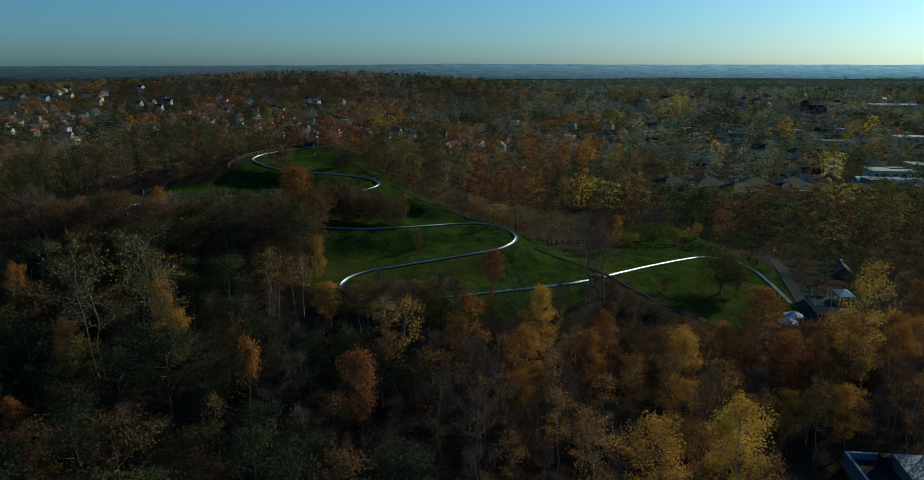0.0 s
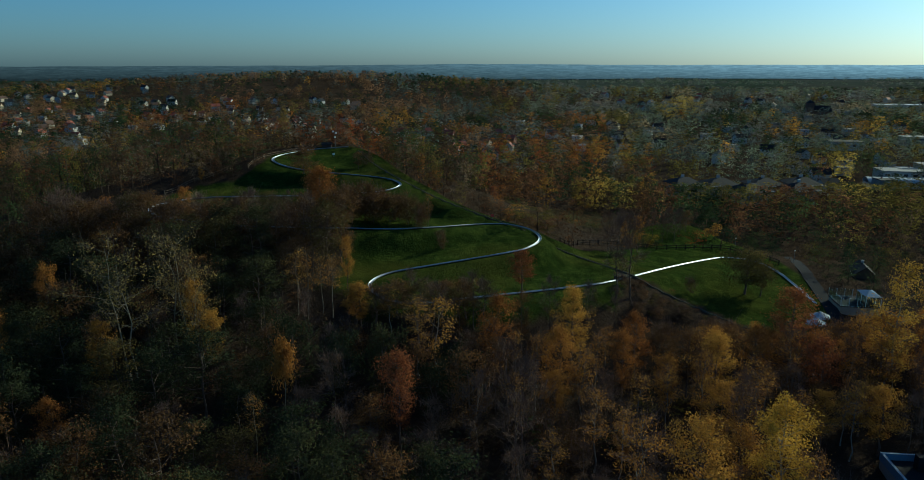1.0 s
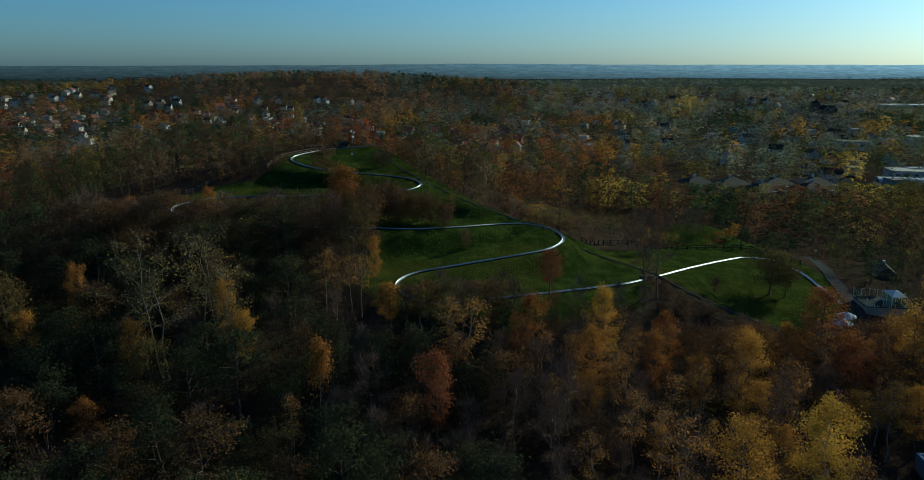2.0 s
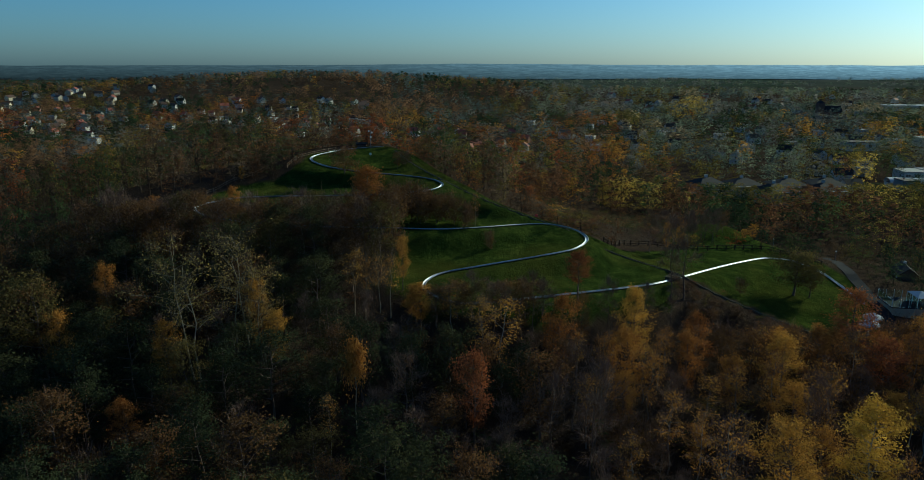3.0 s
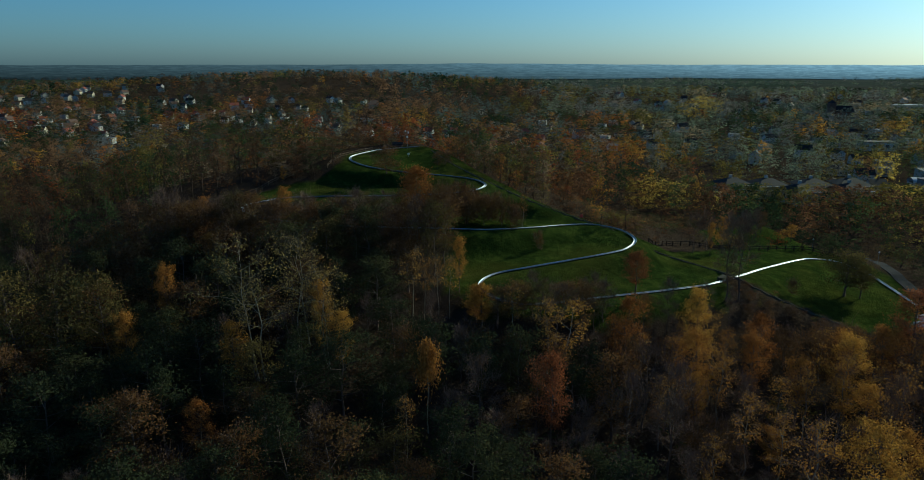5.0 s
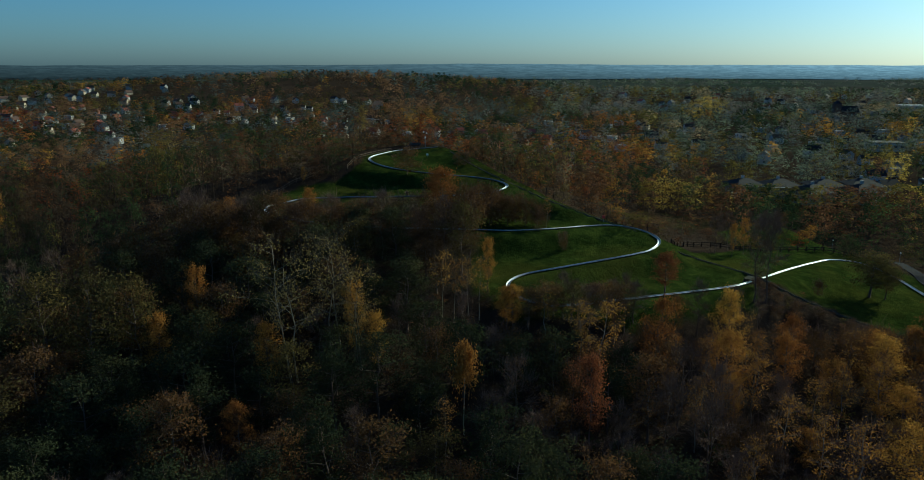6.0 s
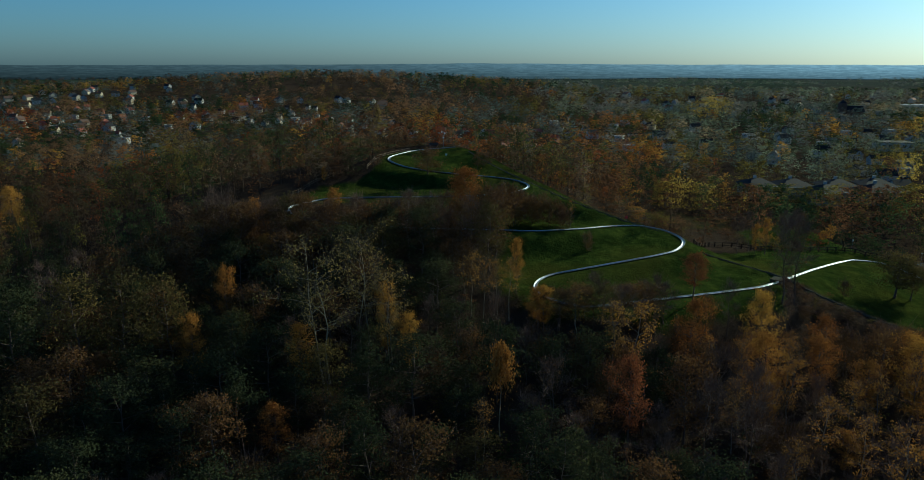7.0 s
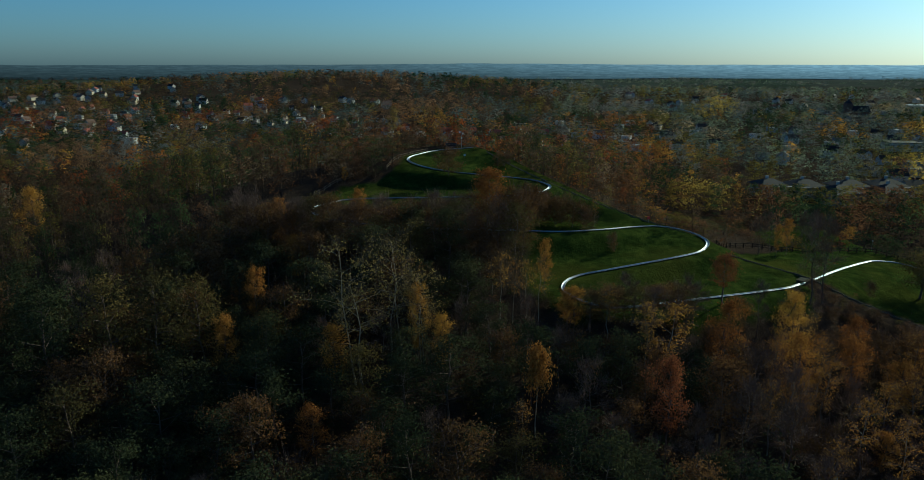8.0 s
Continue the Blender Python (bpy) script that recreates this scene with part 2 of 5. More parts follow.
def benches():
    """Support points of the grading: under the run, on the level bench that was cut on its uphill side, and under the tow track."""
    line = even(RUN_LINE, 2.0) - (0, 0, 0.22)
    t = np.gradient(line, axis=0)[:, :2]
    t /= np.linalg.norm(t, axis=1)[:, None]
    side = np.stack([-t[:, 1], t[:, 0]], 1)
    up = side @ np.array([-0.35, 0.94])
    side *= np.sign(up)[:, None]
    out = [line, even(TOW_LINE, 3.0) - (0, 0, 0.25)]
    for d, rise in ((3.0, 0.10), (6.0, 0.35)):
        keep = np.abs(up) > 0.55
        q = line[:, :2] + side * d
        keep &= ((q[:, None] - TOW_LINE[None, :, :2]) ** 2).sum(2).min(1) > 49
        out.append(np.c_[q[keep], line[keep, 2] + rise])
    return np.vstack(out)


GRADE = benches()


def land(x, y):
    """Height of the ground: the base, graded to the run and the tow track near them."""
    x, y = np.asarray(x, float), np.asarray(y, float)
    shape, x, y = x.shape, x.ravel(), y.ravel()
    z = base_land(x, y)
    calm = np.ones(len(x))
    near = np.nonzero((x > -150) & (x < 150) & (y > 60) & (y < 290))[0]
    for part_of in np.array_split(near, max(1, len(near) // 4000)):
        d2 = (x[part_of, None] - GRADE[None, :, 0]) ** 2 + (y[part_of, None] - GRADE[None, :, 1]) ** 2
        calm[part_of] = np.clip((np.sqrt(d2.min(1)) - 1.5) / 5.0, 0.04, 1)
        w = 1.0 / (np.maximum(np.sqrt(d2) - 1.2, 0) + 0.8) ** 4
        keep = 0.002
        z[part_of] = ((w * GRADE[None, :, 2]).sum(1) + keep * z[part_of]) / (w.sum(1) + keep)
    near2 = (np.abs(x) < 260) & (y < 330)
    z = z + calm * np.where(near2, 0.20 * waves(x, y, 2.3) + 0.30 * waves(x + 40, y, 5.1), 0)
    return z.reshape(shape)


def ground_z(x, y):
    return float(land(np.array([x]), np.array([y]))[0])


def inside(poly, x, y):
    x, y = np.asarray(x, float), np.asarray(y, float)
    hit = np.zeros(x.shape, bool)
    for (ax, ay), (bx, by) in zip(poly, poly[1:] + poly[:1]):
        cut = (ay > y) != (by > y)
        with np.errstate(divide="ignore", invalid="ignore"):
            hit ^= cut & (x < (bx - ax) * (y - ay) / (by - ay) + ax)
    return hit


LAWN = [(-54, 190), (-40, 204), (-27, 201), (-12, 173), (10, 160), (19, 156), (32, 160), (47, 171), (66, 172), (78, 163), (78, 148), (74, 126),
        (65, 118.5), (53.5, 122.8), (41.2, 129.8), (32.5, 135.5), (27, 121), (2, 111), (-20, 111), (-26, 122), (-25, 138), (-30, 153), (-60, 154.5), (-70, 158), (-71, 165), (-66, 171.5), (-56.5, 174), (-53.5, 180)]
MOUND = [(44, 172), (48, 200), (62, 208), (78, 196), (80, 176), (66, 172)]
HEATH = [(12, 205), (18, 236), (45, 262), (70, 250), (55, 215), (38, 196)]
PLAZA = [(80, 170), (90, 200), (93, 198), (86, 170), (82.5, 148), (86, 140), (86, 126), (64, 117), (70, 133), (76, 150)]


def lines(lo, hi, near_lo, near_hi, step, growth):
    out = list(np.arange(near_lo, near_hi + step / 2, step))
    s, v = step, near_hi
    while v < hi:
        s *= growth
        v = min(hi, v + s)
        out.append(v)
    s, v = step, near_lo
    while v > lo:
        s *= growth
        v = max(lo, v - s)
        out.insert(0, v)
    return np.array(out)


def mesh_of(name, verts, faces, mats=(), smooth=False, tint=None, key="tint", normals=None):
    me = bpy.data.meshes.new(name)
    faces = np.asarray(faces)
    me.vertices.add(len(verts))
    me.vertices.foreach_set("co", np.asarray(verts, np.float32).ravel())
    me.loops.add(faces.size)
    me.loops.foreach_set("vertex_index", faces.astype(np.int32).ravel())
    me.polygons.add(len(faces))
    me.polygons.foreach_set("loop_start", np.arange(0, faces.size, faces.shape[1], dtype=np.int32))
    me.polygons.foreach_set("use_smooth", np.full(len(faces), smooth))
    for m in mats:
        me.materials.append(m)
    if tint is not None:
        at = me.color_attributes.new(key, "FLOAT_COLOR", "POINT")
        at.data.foreach_set("color", np.c_[tint, np.ones(len(verts))].astype(np.float32).ravel())
    me.update(calc_edges=True)
    me.validate()
    if normals is not None:
        me.polygons.foreach_set("use_smooth", np.ones(len(faces), bool))
        me.normals_split_custom_set_from_vertices(normals.tolist())
    return me


gx = lines(-4300, 4300, -150, 130, 1.6, 1.09)
gy = lines(-600, 4850, 60, 260, 1.6, 1.07)
GX, GY = np.meshgrid(gx, gy)
TOW_LINE = even(TOW_LINE, 1.0)
gap = np.sqrt(((TOW_LINE[:, None, :2] - RUN_LINE[None, :, :2]) ** 2).sum(2)).min(1)
TOW_LINE[:, 2] = land(TOW_LINE[:, 0], TOW_LINE[:, 1]) + 0.05 + 0.45 * np.clip(1.5 - gap / 2.5, 0, 1) * (TOW_LINE[:, 1] < 140)
smooth_z = np.convolve(np.pad(TOW_LINE[:, 2], 4, mode="edge"), np.ones(9) / 9, mode="valid")
TOW_LINE[:, 2] = np.maximum(smooth_z, TOW_LINE[:, 2] - 0.04)
GZ = land(GX, GY)
cover = np.zeros((GX.size, 3))
cover[:, 0] = inside(LAWN, GX, GY).ravel() | inside(MOUND, GX, GY).ravel()
cover[:, 1] = inside(HEATH, GX, GY).ravel()
cover[:, 2] = np.clip((GY.ravel() - 1500) / 500, 0, 1) * 0.9 + 0.1 * (GY.ravel() > 2000)
idx = np.arange(GX.size).reshape(GX.shape)
quads = np.stack([idx[:-1, :-1], idx[:-1, 1:], idx[1:, 1:], idx[1:, :-1]], -1).reshape(-1, 4)
ground = new("ground", mesh_of("ground", np.c_[GX.ravel(), GY.ravel(), GZ.ravel()], quads, [M_GROUND], True, cover, "cover"))
tagged(ground, "grassy slalom hill, leaf-littered woodland floor and distant farm fields", "ground", kind="structure")

# ---- the toboggan run and the tow track ----
def thing(name, at, label, category, group="", kind=""):
    ob = new(name)
    ob.empty_display_size = 0.2
    ob.location = at
    return tagged(ob, label, category, group, kind)


def child(name, me, parent, at=(0, 0, 0), label=""):
    ob = new(name, me)
    ob.parent = parent
    ob.location = at
    return tagged(ob, label) if label else ob


def sweep(line, profile, closed=False):
    """Carries a profile (across, up) along a line; gives vertices and quads."""
    t = np.gradient(line, axis=0)
    side = np.stack([t[:, 1], -t[:, 0], np.zeros(len(t))], 1)
    side /= np.linalg.norm(side, axis=1)[:, None]
    prof = np.array(profile, float)
    v = line[:, None, :] + side[:, None, :] * prof[None, :, :1] + np.array([0, 0, 1.0])[None, None, :] * prof[None, :, 1:]
    n, k = len(line), len(prof)
    i = np.arange(n * k).reshape(n, k)
    j = np.roll(i, -1, 1) if closed else i[:, 1:]
    a = i if closed else i[:, :-1]
    return v.reshape(-1, 3), np.stack([a[:-1], j[:-1], j[1:], a[1:]], -1).reshape(-1, 4)


def trough():
    """The open half-pipe with rolled rims: inner face, rims and outer face of a closed profile."""
    ang = np.linspace(math.pi, 2 * math.pi, 9)
    inner = [(0.28 * math.cos(a), 0.19 * math.sin(a)) for a in ang]
    outer = [(0.31 * math.cos(a), 0.22 * math.sin(a)) for a in ang[::-1]]
    return [(-0.36, 0.0), (-0.34, 0.03), (-0.30, 0.03)] + inner + [(0.30, 0.03), (0.34, 0.03), (0.36, 0.0)] + outer


run = thing("toboggan_run", tuple(RUN_LINE[0]), "long winding steel half-pipe toboggan run on a grassy hill", "toboggan run")
fine_run = even(RUN_LINE, 0.75)
PIECE = 8
for k in range(0, len(fine_run) - 1, PIECE):
    seg = fine_run[max(0, k - 0):k + PIECE + 1]
    if len(seg) < 3:
        continue
    full = fine_run[max(0, k - 1):k + PIECE + 2]
    v, f = sweep(full, trough(), True)
    ring = len(trough())
    cut0 = 1 if k > 0 else 0
    n = len(seg)
    v = v[cut0 * ring:(cut0 + n) * ring]
    f = f[:(n - 1) * ring]
    child("trough_section", mesh_of("trough_section", v - RUN_LINE[0], f, [M_STEEL], True), run)

tow = thing("tow_track", tuple(TOW_LINE[0]), "narrow dark sledge tow track with two rails climbing the hill", "tow track")
bed_line = even(TOW_LINE, 1.5)
v, f = sweep(bed_line + (0, 0, 0.02), [(-0.28, -0.3), (-0.25, 0.0), (0.25, 0.0), (0.28, -0.3)])
child("track_bed", mesh_of("track_bed", v - TOW_LINE[0], f, [M_BED]), tow)
for s in (-0.17, 0.17):
    v, f = sweep(bed_line + (0, 0, 0.03), [(s - 0.03, -0.05), (s - 0.03, 0.03), (s + 0.03, 0.03), (s + 0.03, -0.05)], True)
    child("rail", mesh_of("rail", v - TOW_LINE[0], f, [M_RAIL]), tow)

# ---- trees ----
def tubes(segs, sides):
    """Round bars for segments (p, q, r_p, r_q)."""
    s = np.array([(*p, *q, a, b) for p, q, a, b in segs])
    p, q, ra, rb = s[:, :3], s[:, 3:6], s[:, 6], s[:, 7]
    d = q - p
    d /= np.maximum(np.linalg.norm(d, axis=1), 1e-6)[:, None]
    ref = np.where(np.abs(d[:, 2:]) > 0.9, [[1.0, 0, 0]], [[0, 0, 1.0]])
    u = np.cross(d, ref)
    u /= np.linalg.norm(u, axis=1)[:, None]
    w = np.cross(d, u)
    a = np.arange(sides) * 2 * math.pi / sides
    ring = u[:, None] * np.cos(a)[None, :, None] + w[:, None] * np.sin(a)[None, :, None]
    v = np.concatenate([p[:, None] + ring * ra[:, None, None], q[:, None] + ring * rb[:, None, None]], 1)
    i = np.arange(sides)
    f = np.stack([i, (i + 1) % sides, (i + 1) % sides + sides, i + sides], 1)
    faces = f[None] + (np.arange(len(s)) * 2 * sides)[:, None, None]
    return v.reshape(-1, 3), faces.reshape(-1, 4)


def leaves(rng, at, size, hang=0.0, slim=0.6):
    """One small leaf spray at each place."""
    n = len(at)
    u = rng.normal(size=(n, 3))
    u[:, 2] -= hang
    u /= np.linalg.norm(u, axis=1)[:, None]
    w = np.cross(u, rng.normal(size=(n, 3)))
    w /= np.linalg.norm(w, axis=1)[:, None]
    L = (size * rng.uniform(0.6, 1.35, n))[:, None]
    v = np.stack([at - u * L * 0.5 + w * L * slim * 0.5, at - u * L * 0.5 - w * L * slim * 0.5, at + u * L * 0.6], 1)
    return v.reshape(-1, 3), np.arange(3 * n).reshape(n, 3)


def soft_normals(v, f, at, blend=0.75):
    """Turns the leaves' faces outward from the crown's middle, and their shading with them."""
    q = v[f]
    ng = np.cross(q[:, 1] - q[:, 0], q[:, 2] - q[:, 0])
    ng /= np.maximum(np.linalg.norm(ng, axis=1), 1e-9)[:, None]
    out = q.mean(1) - at
    out /= np.maximum(np.linalg.norm(out, axis=1), 1e-6)[:, None]
    flip = (ng * out).sum(1) < 0
    f = f.copy()
    f[flip] = f[flip][:, ::-1]
    ng[flip] *= -1
    n = ng * (1 - blend) + out * blend
    n /= np.linalg.norm(n, axis=1)[:, None]
    vn = np.zeros_like(v)
    vn[f.ravel()] = np.repeat(n, f.shape[1], 0)
    return f, vn


def crown_width(shape, t):
    """Half width of the crown, as a share of its largest, at t from its foot (0) to its tip (1)."""
    if shape == "oval":
        return math.sin(math.pi * min(1, 0.12 + 0.85 * t)) ** 0.7
    if shape == "round":
        return math.sqrt(max(0.02, 1 - (1.75 * t - 0.8) ** 2))
    if shape == "column":
        return (0.55 + 0.45 * math.sin(math.pi * t)) * (1 - t ** 5)
    if shape == "cone":
        return 1.02 - 0.95 * t
    if shape == "spread":
        return 0.45 + 0.55 * math.sin(math.pi * (0.1 + 0.75 * t))
    return 1 - 0.5 * t                       # weeping


def grow(seed, H, R, foot, shape, limbs=13, n_leaf=1000, leaf=0.29, trunk_r=0.2, twigs=0, sides=5, hang=0.0, clump=0.5, stems=1):
    """Limbs and leaf places of one tree: (segments, leaf vertices, leaf faces, twig vertices, twig faces)."""
    rng = np.random.default_rng(seed)
    segs, tips = [], []
    for st in range(stems):
        lean = rng.normal(size=2) * (0.02 if stems == 1 else 0.06)
        bend = rng.normal(size=(7, 2)) * 0.012 * H
        bend[0] = 0
        off = rng.normal(size=2) * (0 if stems == 1 else 0.5)
        top = H * (1 if st == 0 else rng.uniform(0.8, 0.97))
        zs = np.linspace(-0.6, top * 0.97, 7)
        pts = [np.array([off[0] + lean[0] * z + bend[i, 0], off[1] + lean[1] * z + bend[i, 1], z]) for i, z in enumerate(zs)]
        rad = [trunk_r * (1.25 if i == 0 else 1.0) * (1 - 0.88 * i / 6) for i in range(7)]
        for i in range(6):
            segs.append((pts[i], pts[i + 1], rad[i], rad[i + 1]))
        spin = rng.uniform(0, 6.28)
        for k in range(max(4, limbs // stems)):
            t = (k + rng.uniform(0.1, 0.9)) / max(4, limbs // stems)
            z = foot * H + (top - foot * H) * t * 0.93
            spin += 2.4 + rng.normal() * 0.4
            f = np.interp(z, zs, range(7))
            i = min(5, int(f))
            start = pts[i] + (pts[i + 1] - pts[i]) * (f - i)
            reach = R * crown_width(shape, t) * rng.uniform(0.65, 1.12)
            rise = {"cone": -0.15, "weep": 0.25, "column": 1.5}.get(shape, 0.75 - 0.3 * (1 - t)) * rng.uniform(0.6, 1.3)
            way = np.array([math.cos(spin), math.sin(spin), 0])
            mid = start + way * reach * 0.5 + np.array([0, 0, reach * rise * 0.4])
            end = start + way * reach + np.array([0, 0, reach * rise * 0.85 if shape != "weep" else -0.15 * reach]) + rng.normal(size=3) * 0.12 * reach
            end[2] = min(end[2], top * 1.0)
            r = max(0.025, trunk_r * 0.42 * (1 - 0.6 * t))
            segs += [(start, mid, r, r * 0.65), (mid, end, r * 0.65, r * 0.2)]
            tips += [mid, end, (mid + end) / 2]
            for _ in range(3):
                b = mid + (end - mid) * rng.uniform(-0.4, 0.7)
                e = b + (way * rng.uniform(0.1, 0.5) + rng.normal(size=3) * 0.35 + np.array([0, 0, 0.25])) * reach * 0.5
                segs.append((b, e, r * 0.35, r * 0.12))
                tips += [e, (b + e) / 2]
        tips.append(pts[-1])
    tips = np.array(tips)
    lv = lf = tv = tf = None
    if n_leaf:
        c = tips[rng.integers(0, len(tips), n_leaf)] + rng.normal(size=(n_leaf, 3)) * clump * np.array([1, 1, 0.8])
        if shape == "weep":
            c[:, 2] -= rng.exponential(1.0, n_leaf)
        c[:, 2] = np.clip(c[:, 2], foot * H * 0.7 - (2 if shape == "weep" else 0), None)
        lv, lf = leaves(rng, c, leaf, hang)
    if twigs:
        b = tips[rng.integers(0, len(tips), twigs)] + rng.normal(size=(twigs, 3)) * 0.35
        d = (b - np.array([0, 0, foot * H + 0.3 * (H - foot * H)]))
        d /= np.maximum(np.linalg.norm(d, axis=1), 0.3)[:, None]
        e = b + (d * 0.8 + rng.normal(size=(twigs, 3)) * 0.55 + np.array([0, 0, 0.35])) * rng.uniform(0.6, 1.5, twigs)[:, None]
        w = np.cross(e - b, rng.normal(size=(twigs, 3)))
        w *= (0.028 / np.maximum(np.linalg.norm(w, axis=1), 1e-5))[:, None]
        tv = np.stack([b - w, b + w, e], 1).reshape(-1, 3)
        tf = np.arange(3 * twigs).reshape(-1, 3)
    return segs, lv, lf, tv, tf


KINDS = {
    # name: (label, bark, leaf, settings)
    "maple_gold": ("maple_tree", "golden-leaved maple with a full rounded crown in the wood", M_BARK, "gold", dict(clump=0.46, H=15, R=3.6, foot=0.25, shape="oval", limbs=26, n_leaf=6800, leaf=0.21)),
    "maple_orange": ("maple_tree", "orange-leaved maple with a dense oval crown in the wood", M_BARK, "orange", dict(clump=0.46, H=14, R=3.2, foot=0.22, shape="oval", limbs=25, leaf=0.23, n_leaf=4800)),
    "maple_round": ("maple_tree", "dense round orange-red maple on the grassy slope", M_BARK, "orange", dict(clump=0.55, H=12, R=3.6, foot=0.3, shape="round", limbs=24, n_leaf=5200, leaf=0.29)),
    "maple_russet": ("maple_tree", "russet-red maple with a narrow crown in the wood", M_BARK, "russet", dict(clump=0.46, H=14, R=2.9, foot=0.36, shape="oval", limbs=25, leaf=0.225, n_leaf=4400)),
    "poplar_yellow": ("poplar_tree", "bright yellow poplar with a tall leafy crown", M_GREYBARK, "yellow", dict(clump=0.46, H=19, R=3.7, foot=0.12, shape="oval", n_leaf=12000, limbs=36, leaf=0.195)),
    "poplar_thin": ("poplar_tree", "tall thinning poplar with sparse yellow leaves and bare limbs", M_GREYBARK, "yellow", dict(clump=0.5, H=22, R=3.6, foot=0.2, shape="oval", n_leaf=5200, twigs=500, limbs=26, leaf=0.21)),
    "aspen_thin": ("aspen_tree", "slender half-bare aspen with sparse golden leaves", M_GREYBARK, "gold", dict(H=16, R=2.4, foot=0.35, shape="oval", n_leaf=1039, twigs=420, leaf=0.24, trunk_r=0.14)),
    "oak_green": ("oak_tree", "dark green broad-crowned oak in the wood", M_BARK, "green", dict(H=15, R=4.6, foot=0.2, shape="round", n_leaf=3700, limbs=16, clump=0.7, leaf=0.32)),
    "oak_olive": ("oak_tree", "olive-brown oak turning autumn colours in the wood", M_BARK, "olive", dict(H=15, R=4.2, foot=0.2, shape="round", n_leaf=3200, limbs=15, clump=0.8, leaf=0.3)),
    "oak_brown": ("oak_tree", "brown-leaved oak with a broad withered crown", M_BARK, "brown", dict(H=15, R=4.0, foot=0.22, shape="round", n_leaf=2700, twigs=200, limbs=17, clump=0.7, leaf=0.32)),
    "bare_brown": ("hornbeam_tree", "nearly bare brown-twigged tree with few withered leaves", M_BARK, "brown", dict(H=15, R=3.2, foot=0.3, shape="oval", n_leaf=504, twigs=950, leaf=0.22, trunk_r=0.15, limbs=15)),
    "birch_sparse": ("birch_tree", "pale-barked birch with sparse straw-coloured leaves and bare limbs", M_BIRCH, "straw", dict(H=19, R=4.8, foot=0.28, shape="spread", n_leaf=1700, twigs=900, leaf=0.26, trunk_r=0.13, limbs=24, stems=2)),
    "birch_slim": ("birch_tree", "slim white-stemmed birch with a few golden leaves", M_BIRCH, "gold", dict(H=17, R=2.0, foot=0.45, shape="oval", n_leaf=661, twigs=300, leaf=0.22, trunk_r=0.11, limbs=11)),
    "birch_weep": ("birch_tree", "weeping birch with hanging golden foliage", M_BIRCH, "gold", dict(H=14, R=2.3, foot=0.66, shape="weep", n_leaf=3150, hang=2.5, leaf=0.31, clump=0.45, trunk_r=0.14)),
    "lime_lawn": ("lime_tree", "lone olive-leaved lime with an open crown on the lawn", M_BARK, "olive", dict(H=9, R=4.3, foot=0.3, shape="round", n_leaf=4000, limbs=22, leaf=0.30, trunk_r=0.22, clump=0.6)),
    "poplar_column": ("poplar_tree", "tall columnar poplar with thin olive-gold leaves", M_GREYBARK, "straw", dict(H=21, R=2.3, foot=0.12, shape="column", n_leaf=1900, twigs=500, leaf=0.36, trunk_r=0.2, limbs=30, clump=0.4)),
    "thorn_tree": ("hawthorn_tree", "small dense brown-leaved thorn tree on the grassy slope", M_BARK, "brown", dict(H=6.5, R=2.7, foot=0.1, shape="round", n_leaf=1700, twigs=260, leaf=0.29, trunk_r=0.1, limbs=15, clump=0.5)),
    "bush_brown": ("hawthorn_bush", "low rounded brown thicket bush at the lawn's edge", M_BARK, "brown", dict(H=4.5, R=2.4, foot=0.08, shape="round", n_leaf=1638, twigs=300, leaf=0.20, trunk_r=0.07, limbs=12, clump=0.5)),
}
VARIANTS = 3
PROTO = {}


def tree_meshes(kind, seed):
    key = (kind, seed % VARIANTS)
    if key not in PROTO:
        name, label, bark, leaf, opt = KINDS[kind]
        segs, lv, lf, tv, tf = grow(sum(map(ord, kind)) * 7 + key[1], **opt)
        thick = [s for s in segs if s[2] > 0.05]
        thin = [s for s in segs if 0.05 >= s[2] > (0.0 if opt.get("twigs") else 0.02)]
        v, f = tubes(thick, 5)
        if thin:
            v2, f2 = tubes(thin, 3)
            wood = [(v, f), (v2, f2)]
        else:
            wood = [(v, f)]
        off = np.cumsum([0] + [len(a) for a, _ in wood])
        trunk = mesh_of("trunk", np.vstack([a for a, _ in wood]), np.vstack([b + o for (_, b), o in zip(wood, off)]), [bark], True)
        crown = None
        if lv is not None:
            lf, vn = soft_normals(lv, lf, np.array([0, 0, opt["H"] * 0.5]), 0.5)
            crown = mesh_of("crown", lv, lf, [LEAF[leaf]], normals=vn)
        twig = mesh_of("bare_crown", tv, tf, [M_PALETWIG if bark is M_BIRCH else M_TWIG]) if tv is not None else None
        PROTO[key] = (trunk, crown, twig, opt["H"])
    return PROTO[key]


def tree(kind, x, y, top=None, height=None, wide=1.0, seed=0, label="", group="woodland trees"):
    """A tree on the ground at x, y; top is the height of its tip above the plain."""
    trunk, crown, twig, H = tree_meshes(kind, seed)
    z = ground_z(x, y)
    h = height if height else max(3.0, top - z)
    ob = thing(KINDS[kind][0], (x, y, z - 0.1), label or KINDS[kind][1], "bush" if "bush" in kind else "tree", group)
    s = h / H
    ob.rotation_euler = (0, 0, (seed * 2.399) % 6.283)
    ob.scale = (wide * s ** 0.6, wide * s ** 0.6, s)
    child("trunk", trunk, ob)
    if crown:
        child("crown", crown, ob)
    if twig:
        child("bare_crown", twig, ob)
    return ob


